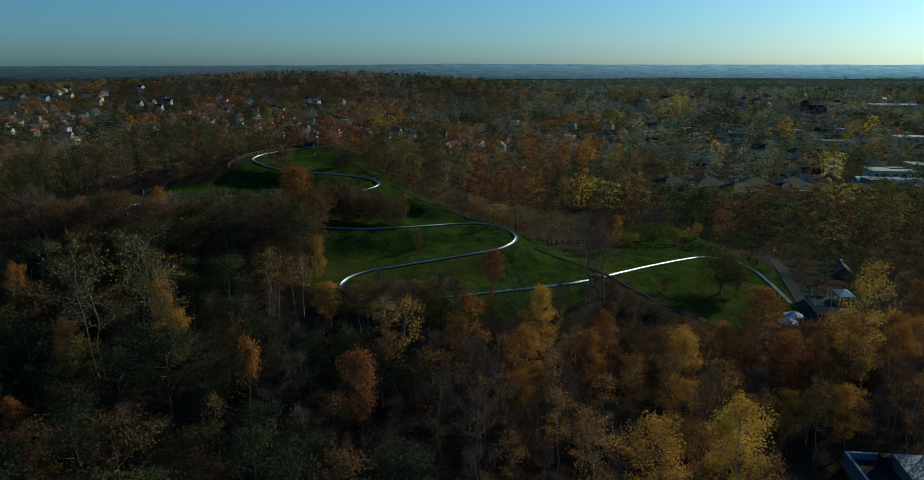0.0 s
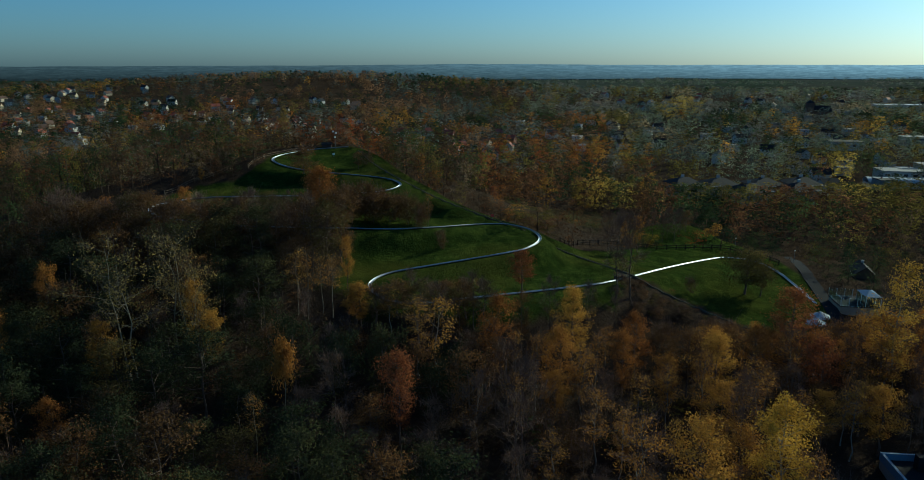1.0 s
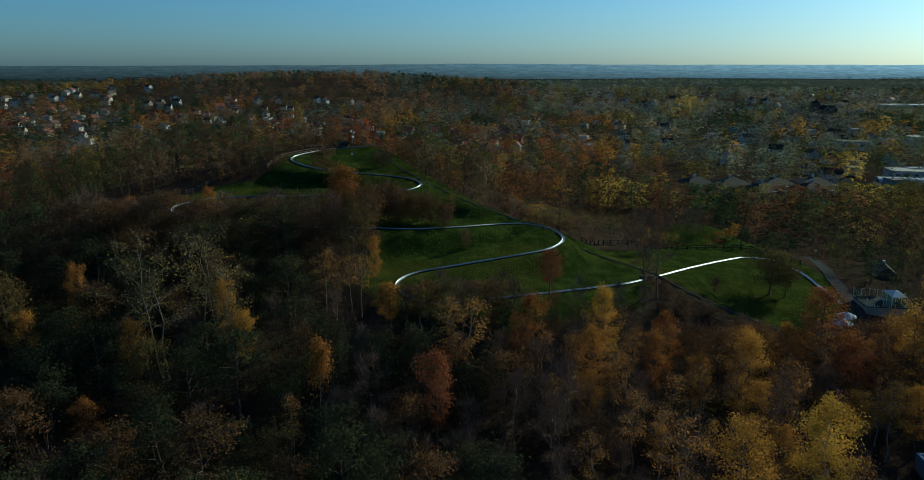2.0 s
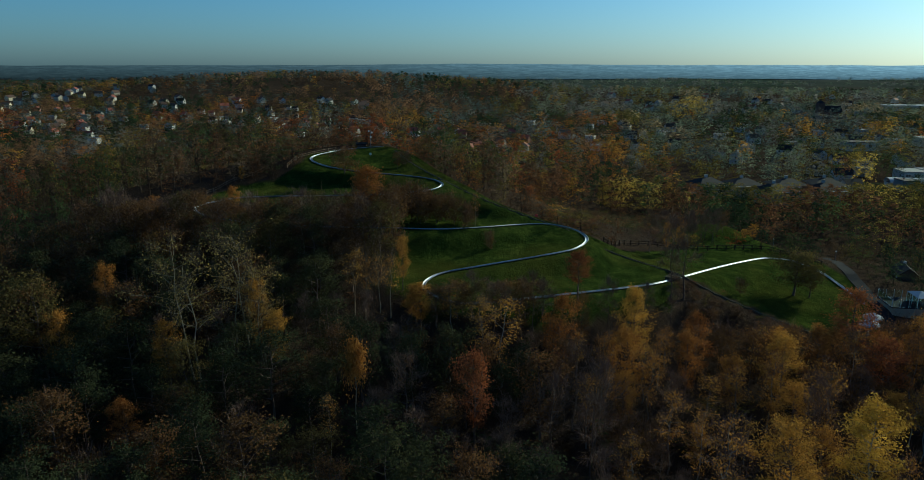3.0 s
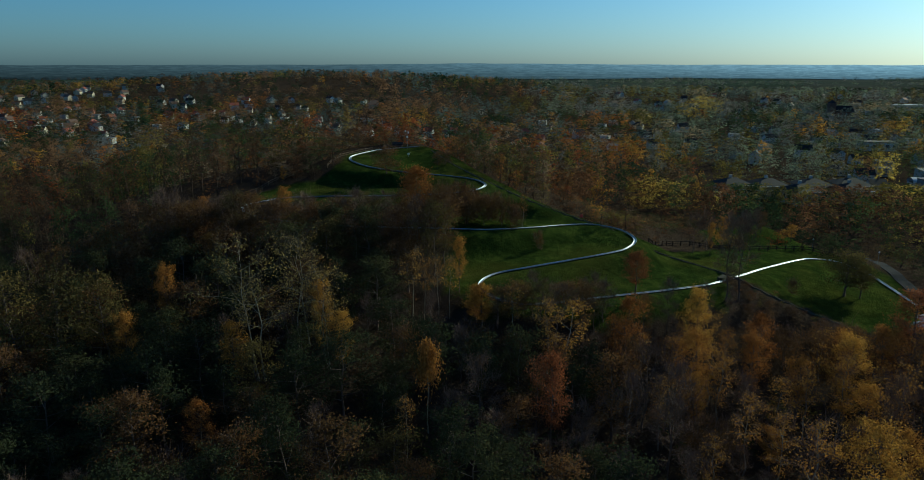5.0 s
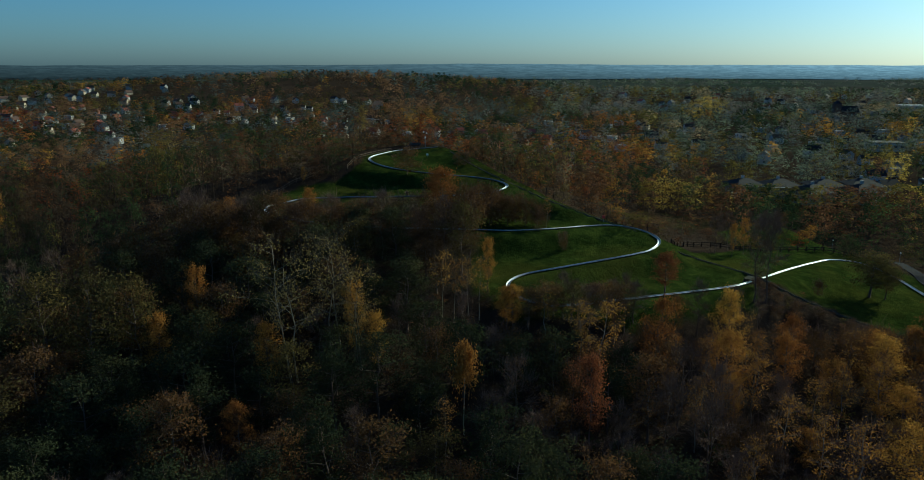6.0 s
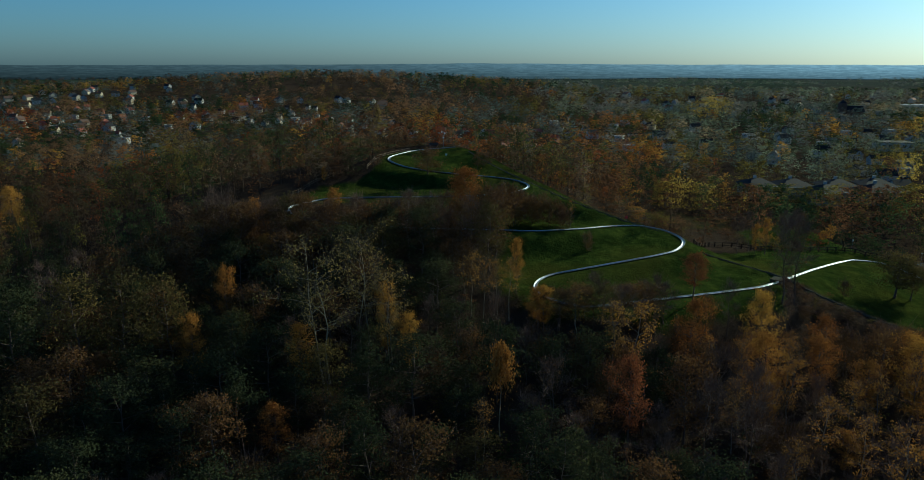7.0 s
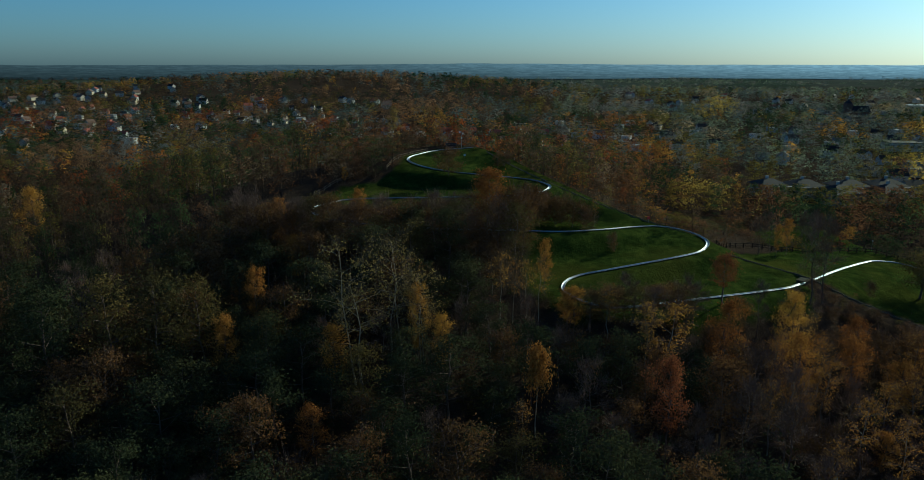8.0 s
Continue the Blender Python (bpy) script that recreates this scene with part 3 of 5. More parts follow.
# trees that stand out: kind, x, y, height of the tip above the plain, width
MARKED = [
    ("maple_russet", -11.6, 83.5, 24.2, 0.78), ("birch_weep", -28.1, 89.6, 23.8, 0.8), ("birch_sparse", -55.0, 101.0, 34.8, 1.15), ("birch_sparse", -49.5, 108.0, 34.5, 1.15),
    ("birch_sparse", -44.0, 104.0, 30.0, 0.9), ("birch_slim", -29.5, 114.0, 29.0, 1.0), ("birch_slim", -31.5, 115.5, 29.6, 1.1), ("birch_slim", -27.0, 115.0, 28.6, 1.0),
    ("birch_slim", -25.0, 113.5, 29.0, 1.1), ("maple_gold", -20.6, 110.5, 24.8, 0.85), ("maple_orange", 2.6, 101.8, 25.9, 0.95), ("aspen_thin", -6.8, 99.6, 26.5, 1.2),
    ("aspen_thin", -9.6, 101.0, 25.5, 1.1), ("maple_gold", 15.6, 106.4, 25.2, 0.85), ("maple_russet", 8.6, 118.0, 28.4, 1.15), ("maple_russet", 54.2, 109.5, 23.4, 1.35),
    ("maple_orange", 45.6, 104.0, 19.3, 0.9), ("poplar_thin", 66.0, 100.6, 31.2, 1.0), ("maple_gold", 64.8, 101.0, 21.9, 1.3), ("maple_orange", 75.1, 103.0, 19.0, 0.9),
    ("poplar_yellow", 34.2, 70.4, 23.8, 1.12), ("maple_gold", 24.8, 70.7, 20.4, 1.05), ("aspen_thin", 17.6, 71.5, 21.2, 1.2), ("maple_gold", 10.8, 92.7, 17.0, 0.8),
    ("maple_round", -32.0, 145.0, 39.4, 1.0), ("maple_orange", -58.4, 85.0, 17.5, 0.9), ("oak_green", -22.2, 71.0, 20.3, 0.9), ("oak_green", -17.7, 70.0, 18.2, 0.85),
    ("oak_green", -40.5, 92.0, 23.5, 1.1), ("oak_green", -46.5, 90.0, 22.6, 1.0), ("maple_gold", -41.5, 101.0, 24.0, 0.6), ("oak_olive", -92.0, 101.0, 29.6, 1.05),
    ("oak_olive", -84.5, 100.0, 30.6, 1.05), ("oak_olive", -79.0, 103.0, 28.6, 0.95), ("maple_gold", -74.0, 99.0, 24.5, 0.7), ("oak_green", -101.0, 99.0, 29.0, 1.1),
    ("oak_green", -70.0, 80.0, 18.5, 1.1), ("oak_green", -78.0, 84.0, 21.0, 1.1), ("maple_orange", -71.5, 133.0, 33.0, 0.8), ("bush_brown", -10.5, 145.5, 29.5, 0.9),
    ("birch_slim", -9.0, 147.0, 33.5, 0.8), ("bush_brown", -26.0, 181.0, 37.8, 1.0), ("oak_brown", -28.0, 178.5, 38.6, 0.7), ("maple_gold", -66.5, 172.0, 36.0, 0.5),
    ("bare_brown", 26.8, 122.4, 33.0, 1.0), ("bare_brown", 29.9, 123.8, 33.0, 1.05), ("maple_russet", 8.0, 190.0, 27.5, 0.9), ("maple_gold", 37.4, 158.7, 24.2, 0.5),
    ("maple_gold", 42.2, 163.6, 24.5, 0.6), ("bare_brown", 34.0, 161.0, 25.5, 0.8), ("bare_brown", 39.5, 166.5, 25.0, 0.8), ("bare_brown", 53.3, 178.4, 21.5, 0.8), ("bare_brown", 56.5, 179.0, 22.0, 0.8),
    ("bare_brown", 55.7, 182.0, 22.2, 0.8), ("bare_brown", 59.3, 183.1, 22.4, 0.9), ("bare_brown", 51.9, 183.1, 21.5, 0.8), ("oak_brown", 62.0, 186.0, 21.0, 0.7),
    ("aspen_thin", -14.5, 107.5, 25.5, 1.1), ("bare_brown", -11.0, 110.0, 27.0, 0.9), ("bare_brown", -7.5, 107.0, 26.0, 0.9), ("oak_brown", -3.0, 107.5, 24.5, 0.7), ("bare_brown", -0.5, 110.0, 26.5, 0.8),
    ("bare_brown", -17.0, 109.0, 24.0, 0.8), ("oak_brown", 7.5, 109.0, 23.5, 0.6), ("bare_brown", 13.0, 113.0, 24.5, 0.8), ("bare_brown", 20.0, 114.5, 23.0, 0.8), ("bare_brown", 25.5, 117.0, 21.5, 0.7),
    ("thorn_tree", -21.0, 146.5, 33.6, 1.1), ("thorn_tree", -25.5, 146.0, 34.6, 1.2), ("thorn_tree", -17.5, 147.0, 32.4, 1.0), ("thorn_tree", -13.5, 147.8, 32.0, 1.0), ("thorn_tree", -23.0, 149.0, 35.0, 1.1), ("thorn_tree", -10.8, 148.6, 30.5, 0.9), ("thorn_tree", -15.5, 150.5, 32.5, 0.9), ("thorn_tree", -28.5, 147.5, 35.0, 1.1), ("thorn_tree", -19.6, 150.5, 33.4, 1.0), ("bare_brown", -21.5, 146.0, 33.0, 0.8),
    ("bare_brown", -29.0, 137.0, 33.0, 1.0), ("oak_olive", -33.0, 134.0, 34.0, 0.8), ("bare_brown", -37.0, 136.0, 34.5, 1.0), ("oak_brown", -42.0, 134.0, 33.5, 0.8), ("bush_brown", -48.0, 136.0, 32.5, 1.2),
    ("bush_brown", -54.0, 137.0, 32.5, 1.2), ("maple_orange", -58.9, 139.0, 36.4, 0.85), ("bush_brown", -35.5, 150.0, 33.0, 1.0), ("bare_brown", -39.0, 147.0, 34.0, 0.8),
    ("bush_brown", -6.2, 141.0, 26.0, 0.6), ("bush_brown", 45.0, 133.5, 17.0, 0.7), ("maple_gold", 70.0, 184.5, 17.5, 0.9), ("maple_gold", 67.0, 183.0, 16.5, 0.8),
    ("oak_brown", -12.5, 110.8, 24.6, 0.75), ("bare_brown", -9.0, 112.4, 25.0, 1.0), ("oak_brown", -5.5, 112.2, 24.4, 0.7), ("bare_brown", -2.0, 113.8, 24.6, 0.9), ("oak_olive", 1.5, 114.6, 23.6, 0.6),
    ("oak_brown", -17.0, 109.4, 24.8, 1.35), ("oak_brown", -13.5, 109.8, 25.2, 1.4), ("oak_olive", -10.0, 109.4, 25.0, 1.2), ("oak_brown", -6.0, 110.4, 25.2, 1.4), ("oak_brown", -2.0, 111.4, 24.8, 1.3), ("bare_brown", 1.5, 112.0, 24.4, 1.4), ("maple_gold", -19.6, 109.2, 25.4, 0.9),
    ("maple_gold", -23.2, 120.0, 30.6, 0.5), ("maple_gold", -45.4, 104.0, 27.8, 0.6), ("maple_gold", -57.5, 98.0, 23.5, 0.7), ("maple_orange", -72.8, 112.0, 28.3, 0.6), ("maple_orange", 26.4, 106.0, 21.1, 0.9),
    ("maple_orange", 23.0, 101.0, 19.5, 0.8), ("aspen_thin", 23.0, 92.0, 16.4, 1.1), ("aspen_thin", 27.9, 93.0, 16.8, 1.1), ("aspen_thin", 15.1, 84.0, 18.6, 1.1), ("aspen_thin", 17.4, 79.0, 17.7, 1.0),
    ("aspen_thin", 8.4, 78.0, 15.4, 1.0), ("maple_russet", 54.7, 99.0, 18.8, 1.2), ("poplar_column", -59.2, 232.0, 48.2, 1.0), ("poplar_column", -76.4, 240.0, 43.4, 0.8), ("poplar_column", -12.9, 214.0, 37.9, 1.0),
    ("poplar_column", -8.6, 205.0, 34.3, 1.0), ("birch_sparse", -131.8, 245.0, 37.0, 1.2), ("birch_sparse", -121.6, 250.0, 36.1, 0.9), ("maple_russet", -70.1, 215.0, 38.7, 1.0),
    ("oak_green", -120.6, 150.0, 27.3, 1.1), ("maple_gold", -140.1, 165.0, 32.6, 0.8), ("maple_orange", -77.8, 120.0, 26.1, 0.6), ("maple_gold", -68.7, 125.0, 30.6, 0.7), ("maple_orange", -75.3, 140.0, 34.3, 0.8),
    ("thorn_tree", -40.6, 171.0, 40.2, 1.4), ("lime_lawn", 58.1, 137.1, 21.6, 1.3), ("lime_lawn", 61.4, 136.8, 19.2, 0.8),
]
for n, (kind, x, y, top, wide) in enumerate(MARKED):
    tree(kind, x, y, top, wide=wide, seed=n)

# thorn bushes in the hollow below the tow track: x, y, height, width
for n, (x, y, h, wide) in enumerate([(33, 125.5, 1.8, 0.9), (36.5, 124.8, 1.6, 1.0), (40, 123.2, 1.7, 1.0), (45, 120.4, 1.6, 1.1), (31, 121.5, 2.2, 1.0), (35, 122.0, 1.8, 1.1), (29.0, 127.0, 2.0, 0.9), (33.0, 128.6, 1.6, 0.8), (49, 118.2, 1.5, 1.0)]):
    tree("bush_brown", x, y, height=h, wide=wide, seed=n)

# the wood nearest to the flight: each tree a thing
rng = np.random.default_rng(11)
taken = [(m[1], m[2]) for m in MARKED]
RUN_XY, TOW_XY = even(RUN_LINE, 2.0)[:, :2], even(TOW_LINE, 2.0)[:, :2]


def canopy_limit(x, y):
    """The wood stays low below the lawn and the run, so that both lie open to the south."""
    if x / max(y, 1) > 0.60:
        return 60 - 47 * y / 126 if 80 < y < 121 else 60
    if -24 < x * 110 / max(y, 1):
        fall = 40.5 + 3.8 * min(1.0, max(0.0, (x / max(y, 1) - 0.19) / 0.08))
        return 60 - fall * y / 113 if y < 137 else 60
    return 60 - 29.2 * y / 160


def sight_limit(x, y):
    """Trees just south of one that stands out stay below its crown."""
    cap = 99.0
    for _, mx, my, top, wide in MARKED:
        if 0 < my - y < 16 and abs(x - mx) < 4.0 + 0.12 * (my - y) and my < 118:
            cap = min(cap, top - 7.0 + 0.5 * (my - y))
    return cap


def free_of(x, y, spots, gap):
    return all((x - a) ** 2 + (y - b) ** 2 > gap * gap for a, b in spots[-1200:])


def open_ground(x, y):
    if x > 38 and y < 87:
        return True
    if not (-82 < x < 102 and 106 < y < 266):
        return False
    p = np.array([x]), np.array([y])
    if any(inside(q, *p)[0] for q in (LAWN, MOUND, HEATH, PLAZA)):
        return True
    d = min(((RUN_XY - (x, y)) ** 2).sum(1).min(), ((TOW_XY - (x, y)) ** 2).sum(1).min())
    if d < 3.2 ** 2:
        return True
    return False


def near_kind(x, y, rng):
    """Which trees grow where in the near wood."""
    u = rng.random()
    if x < -75:
        table = [("oak_green", 0.6), ("oak_brown", 0.2), ("bare_brown", 0.16), ("oak_olive", 0.04)]
    elif x < -14 - 0.1 * y + 8:
        table = [("oak_green", 0.42), ("oak_olive", 0.10), ("oak_brown", 0.30), ("bare_brown", 0.16), ("birch_slim", 0.02)]
    elif x < 4:
        table = [("bare_brown", 0.5), ("oak_brown", 0.25), ("oak_green", 0.12), ("aspen_thin", 0.08), ("maple_russet", 0.05)]
    else:
        table = [("bare_brown", 0.20), ("aspen_thin", 0.38), ("maple_orange", 0.09), ("maple_gold", 0.25), ("oak_brown", 0.08)]
    for k, share in table:
        u -= share
        if u < 0:
            return k
    return table[0][0]


count = 0
tries = 0
while count < 385 and tries < 12000:
    tries += 1
    y = rng.uniform(48, 128)
    x = rng.uniform(-0.80 * y - 44, 0.74 * y + 8)
    if open_ground(x, y) or not free_of(x, y, taken, 4.7 if x < 2 else 3.7):
        continue
    z, cap = ground_z(x, y), min(canopy_limit(x, y), sight_limit(x, y))
    h = min(rng.uniform(8.5, 14.5) if x < 2 else rng.uniform(10, 16), cap - z - rng.uniform(0, 2))
    if h < 3.2:
        continue
    kind = near_kind(x, y, rng) if h > 6.5 else "bush_brown"
    if math.hypot(x - 24, y - 70) < 13 or math.hypot(x + 11, y - 83) < 8:
        h = min(h, 9.0)
        kind = "bare_brown" if x > -15 else "oak_brown"
    tree(kind, x, y, height=h, wide=rng.uniform(0.85, 1.15), seed=int(rng.integers(1000)))
    taken.append((x, y))
    count += 1


# thicket below the upper lawn
for _ in range(900):
    if count >= 455:
        break
    y, x = rng.uniform(128, 150), rng.uniform(-82, -24)
    if open_ground(x, y) or (x < -56 and y > 137) or not free_of(x, y, taken, 2.6):
        continue
    h = 60 - 29.2 * y / 160 - ground_z(x, y) - rng.uniform(-1.2, 4.0)
    if h > 2.5:
        tree("bush_brown" if h < 5.5 else ("bare_brown", "oak_brown", "bare_brown", "oak_olive")[int(rng.integers(4))], x, y, height=h, wide=rng.uniform(0.8, 1.2), seed=int(rng.integers(1000)))
        taken.append((x, y))
        count += 1


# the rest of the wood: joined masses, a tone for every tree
# the pale grey, bluish, green and beige tones hold distance haze in the colour
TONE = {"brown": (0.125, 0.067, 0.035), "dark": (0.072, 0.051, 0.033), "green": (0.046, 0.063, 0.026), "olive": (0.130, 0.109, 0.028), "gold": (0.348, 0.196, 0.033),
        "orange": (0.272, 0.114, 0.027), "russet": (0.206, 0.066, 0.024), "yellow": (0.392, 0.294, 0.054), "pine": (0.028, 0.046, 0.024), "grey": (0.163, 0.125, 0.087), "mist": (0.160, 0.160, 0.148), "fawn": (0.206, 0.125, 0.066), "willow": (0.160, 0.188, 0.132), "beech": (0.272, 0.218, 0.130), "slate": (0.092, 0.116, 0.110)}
LOW = {}


def low_tree(shape, level, v):
    """A plain tree for the wood further off, of unit height and half width: leaf sprays and a trunk, in triangles."""
    key = (shape, level, v)
    if key not in LOW:
        n, size = {0: (540, 0.43), 1: (260, 0.66), 2: (95, 1.1), 3: (42, 1.7)}[level]
        seed = 900 + level * 17 + v * 3 + len(shape)
        segs, lv, lf, _, _ = grow(seed, H=15, R=3.9, foot=0.06, shape=shape, n_leaf=n, leaf=size, limbs=13, clump=0.6, trunk_r=0.2)
        lf, vn = soft_normals(lv, lf, np.array([0, 0, 6.0]), 0.85)
        vs, fs, ns, count = [lv], [lf], [vn], len(lv)
        wood = segs[:6] + segs[6:40:5] if level == 0 else segs[0:6:3]
        wv, wf = tubes(wood, 3)
        vs.append(wv)
        ns.append(np.tile([(0.0, 0.0, 1.0)], (len(wv), 1)) * 0.2 + (wv - wv.mean(0)) * [1, 1, 0] * 2)
        fs += [wf[:, [0, 1, 2]] + count, wf[:, [0, 2, 3]] + count]
        nn = np.vstack(ns)
        nn /= np.maximum(np.linalg.norm(nn, axis=1), 1e-6)[:, None]
        LOW[key] = (np.vstack(vs) / np.array([3.6, 3.6, 15]), np.vstack(fs), count, nn)
    return LOW[key]


class Mass:
    """Collects trees into one mesh."""

    def __init__(self):
        self.v, self.f, self.t, self.m, self.n = [], [], [], [], 0

    def add(self, rng, x, y, z, h, r, tone, shape, level):
        v, f, nl, nn = low_tree(shape, level, int(rng.integers(4)))
        a = rng.uniform(0, 6.283)
        c, s = math.cos(a), math.sin(a)
        self.v.append(np.stack([(v[:, 0] * c - v[:, 1] * s) * r + x, (v[:, 0] * s + v[:, 1] * c) * r + y, v[:, 2] * h + z - 0.2], 1))
        self.m.append(np.stack([nn[:, 0] * c - nn[:, 1] * s, nn[:, 0] * s + nn[:, 1] * c, nn[:, 2]], 1))
        t = np.empty((len(v), 3))
        t[:nl] = np.array(tone) * (0.75 + 0.75 * rng.random() ** 1.8)
        t[nl:] = (0.09, 0.07, 0.055)
        self.f.append(f + self.n)
        self.t.append(t)
        self.n += len(v)

    def put(self, name, label):
        me = mesh_of(name, np.vstack(self.v), np.vstack(self.f), [M_WOODS], True, np.vstack(self.t), normals=np.vstack(self.m))
        return tagged(new(name, me), label, "trees", kind="stuff")


def pick(rng, table):
    u = rng.random() * sum(w for _, w in table)
    for k, w in table:
        u -= w
        if u < 0:
            return k
    return table[-1][0]


HOUSES = []          # plots kept free of trees: x, y, radius


def plot_free(x, y, extra=0.0):
    return all((x - a) ** 2 + (y - b) ** 2 > (r + extra) ** 2 for a, b, r in HOUSES)

# ---- houses and other buildings ----
def boxes(*bs):
    """Vertices and quads of upright boxes (x0, y0, z0, x1, y1, z1)."""
    v, f = [], []
    for x0, y0, z0, x1, y1, z1 in bs:
        o = len(v)
        v += [(x0, y0, z0), (x1, y0, z0), (x1, y1, z0), (x0, y1, z0), (x0, y0, z1), (x1, y0, z1), (x1, y1, z1), (x0, y1, z1)]
        f += [(o, o + 3, o + 2, o + 1), (o + 4, o + 5, o + 6, o + 7), (o, o + 1, o + 5, o + 4), (o + 1, o + 2, o + 6, o + 5), (o + 2, o + 3, o + 7, o + 6), (o + 3, o, o + 4, o + 7)]
    return np.array(v, float), np.array(f)


def box_part(name, parent, mat, *bs, label=""):
    v, f = boxes(*bs)
    return child(name, mesh_of(name, v, f, [mat]), parent, label=label)


def gable_walls(w, d, h, rise):
    """Four walls with two gables in the x direction's ends."""
    a, b = w / 2, d / 2
    v, f = boxes((-a, -b, -1.5, a, b, h))
    v = v.tolist()
    f = f.tolist()
    o = len(v)
    for x in (-a, a - 0.3):
        o = len(v)
        v += [(x, -b, h), (x, b, h), (x, 0, h + rise), (x + 0.3, -b, h), (x + 0.3, b, h), (x + 0.3, 0, h + rise)]
        f += [(o, o + 1, o + 2, o + 2), (o + 3, o + 5, o + 4, o + 4), (o, o + 2, o + 5, o + 3), (o + 1, o + 4, o + 5, o + 2)]
    return np.array(v), f


def poly_mesh(name, v, f, mat):
    me = bpy.data.meshes.new(name)
    me.from_pydata([tuple(p) for p in v], [], [tuple(dict.fromkeys(q)) for q in f])
    me.materials.append(mat)
    me.update()
    return me


def slab(p, thick):
    """A thick sheet over a polygon of points."""
    p = np.array(p, float)
    n = len(p)
    v = np.vstack([p, p - (0, 0, thick)])
    f = [tuple(range(n)), tuple(range(2 * n - 1, n - 1, -1))] + [(i, i + n, (i + 1) % n + n, (i + 1) % n) for i in range(n)]
    return v, f


def roof_gable(parent, w, d, h, rise, mat, eave=0.45):
    a, b = w / 2 + eave, d / 2 + eave
    drop = rise * eave / (d / 2)
    for s in (-1, 1):
        v, f = slab([(-a, s * b, h - drop + 0.12), (a, s * b, h - drop + 0.12), (a, 0, h + rise + 0.14), (-a, 0, h + rise + 0.14)][::s], 0.18)
        child("roof_slope", poly_mesh("roof_slope", v, f, mat), parent)


def roof_hip(parent, w, d, h, rise, mat, eave=0.5, ridge=None):
    a, b = w / 2 + eave, d / 2 + eave
    r = max(0.2, (w - d) / 2) if ridge is None else ridge
    z0, z1 = h + 0.05, h + rise
    corners = [(-a, -b, z0), (a, -b, z0), (a, b, z0), (-a, b, z0)]
    r0, r1 = (-r, 0, z1), (r, 0, z1)
    for face in ([corners[0], corners[1], r1, r0], [corners[1], corners[2], r1], [corners[2], corners[3], r0, r1], [corners[3], corners[0], r0]):
        v, f = slab(face, 0.16)
        child("roof_slope", poly_mesh("roof_slope", v, f, mat), parent)


def window(parent, x, z, w, h, y, face, mat=None):
    """A window on the wall y (face 'y') or x (face 'x'), with a frame and a pane."""
    t = 0.09
    def place(u0, n0, z0, u1, n1, z1):
        s = 1 if y > 0 else -1
        n0, n1 = sorted((y + s * n0, y + s * n1))
        return (u0, n0, z0, u1, n1, z1) if face == "y" else (n0, u0, z0, n1, u1, z1)
    fr = box_part("window", parent, M_FRAME, place(x - w / 2 - t, -0.05, z - t, x + w / 2 + t, 0.06, z), place(x - w / 2 - t, -0.05, z + h, x + w / 2 + t, 0.06, z + h + t),
                  place(x - w / 2 - t, -0.05, z, x - w / 2, 0.06, z + h), place(x + w / 2, -0.05, z, x + w / 2 + t, 0.06, z + h), place(x - 0.03, -0.05, z, x + 0.03, 0.05, z + h))
    box_part("pane", fr, M_PANE, place(x - w / 2, -0.04, z, x - 0.03, 0.025, z + h), place(x + 0.03, -0.04, z, x + w / 2, 0.025, z + h))


def house(label, w, d, h, rise, wall, roof, form="gable", chimney=True):
    ob = thing("house", (0, 0, 0), label, "house", "houses of the town")
    if form == "gable":
        v, f = gable_walls(w, d, h, rise)
        child("wall", poly_mesh("wall", v, f, wall), ob)
        roof_gable(ob, w, d, h, rise, roof)
    else:
        box_part("wall", ob, wall, (-w / 2, -d / 2, -1.5, w / 2, d / 2, h))
        if form == "hip":
            roof_hip(ob, w, d, h, rise, roof)
        else:
            box_part("roof", ob, roof, (-w / 2 - 0.15, -d / 2 - 0.15, h, w / 2 + 0.15, d / 2 + 0.15, h + 0.25))
            for y0, y1 in ((-d / 2 - 0.15, -d / 2 + 0.1), (d / 2 - 0.1, d / 2 + 0.15)):
                box_part("parapet", ob, wall, (-w / 2 - 0.15, y0, h + 0.254, w / 2 + 0.15, y1, h + 0.6))
    if chimney:
        c = box_part("chimney", ob, M_BRICK, (w * 0.18, 0.5, h * 0.9, w * 0.18 + 0.6, 1.1, h + rise + 0.9))
        box_part("chimney_cap", c, M_GREY, (w * 0.18 - 0.08, 0.42, h + rise + 0.9, w * 0.18 + 0.68, 1.18, h + rise + 1.0))
    floors = max(1, int(h // 2.7))
    for k in range(floors):
        z = 0.9 + 2.75 * k
        for x in (-w * 0.3, 0, w * 0.3):
            if not (k == 0 and x == 0):
                window(ob, x, z, 1.25, 1.35, -d / 2, "y")
        window(ob, 0, z, 1.1, 1.35, -w / 2, "x")
    door = box_part("door", ob, M_ROOF_BROWN, (-0.5, -d / 2 - 0.05, 0, 0.5, -d / 2 + 0.04, 2.05))
    box_part("door_handle", door, M_RAIL, (0.32, -d / 2 - 0.1, 1.0, 0.42, -d / 2 - 0.05, 1.04))
    return ob


def drop_proto(ob):
    for o in (*ob.children_recursive, ob):
        bpy.data.objects.remove(o)


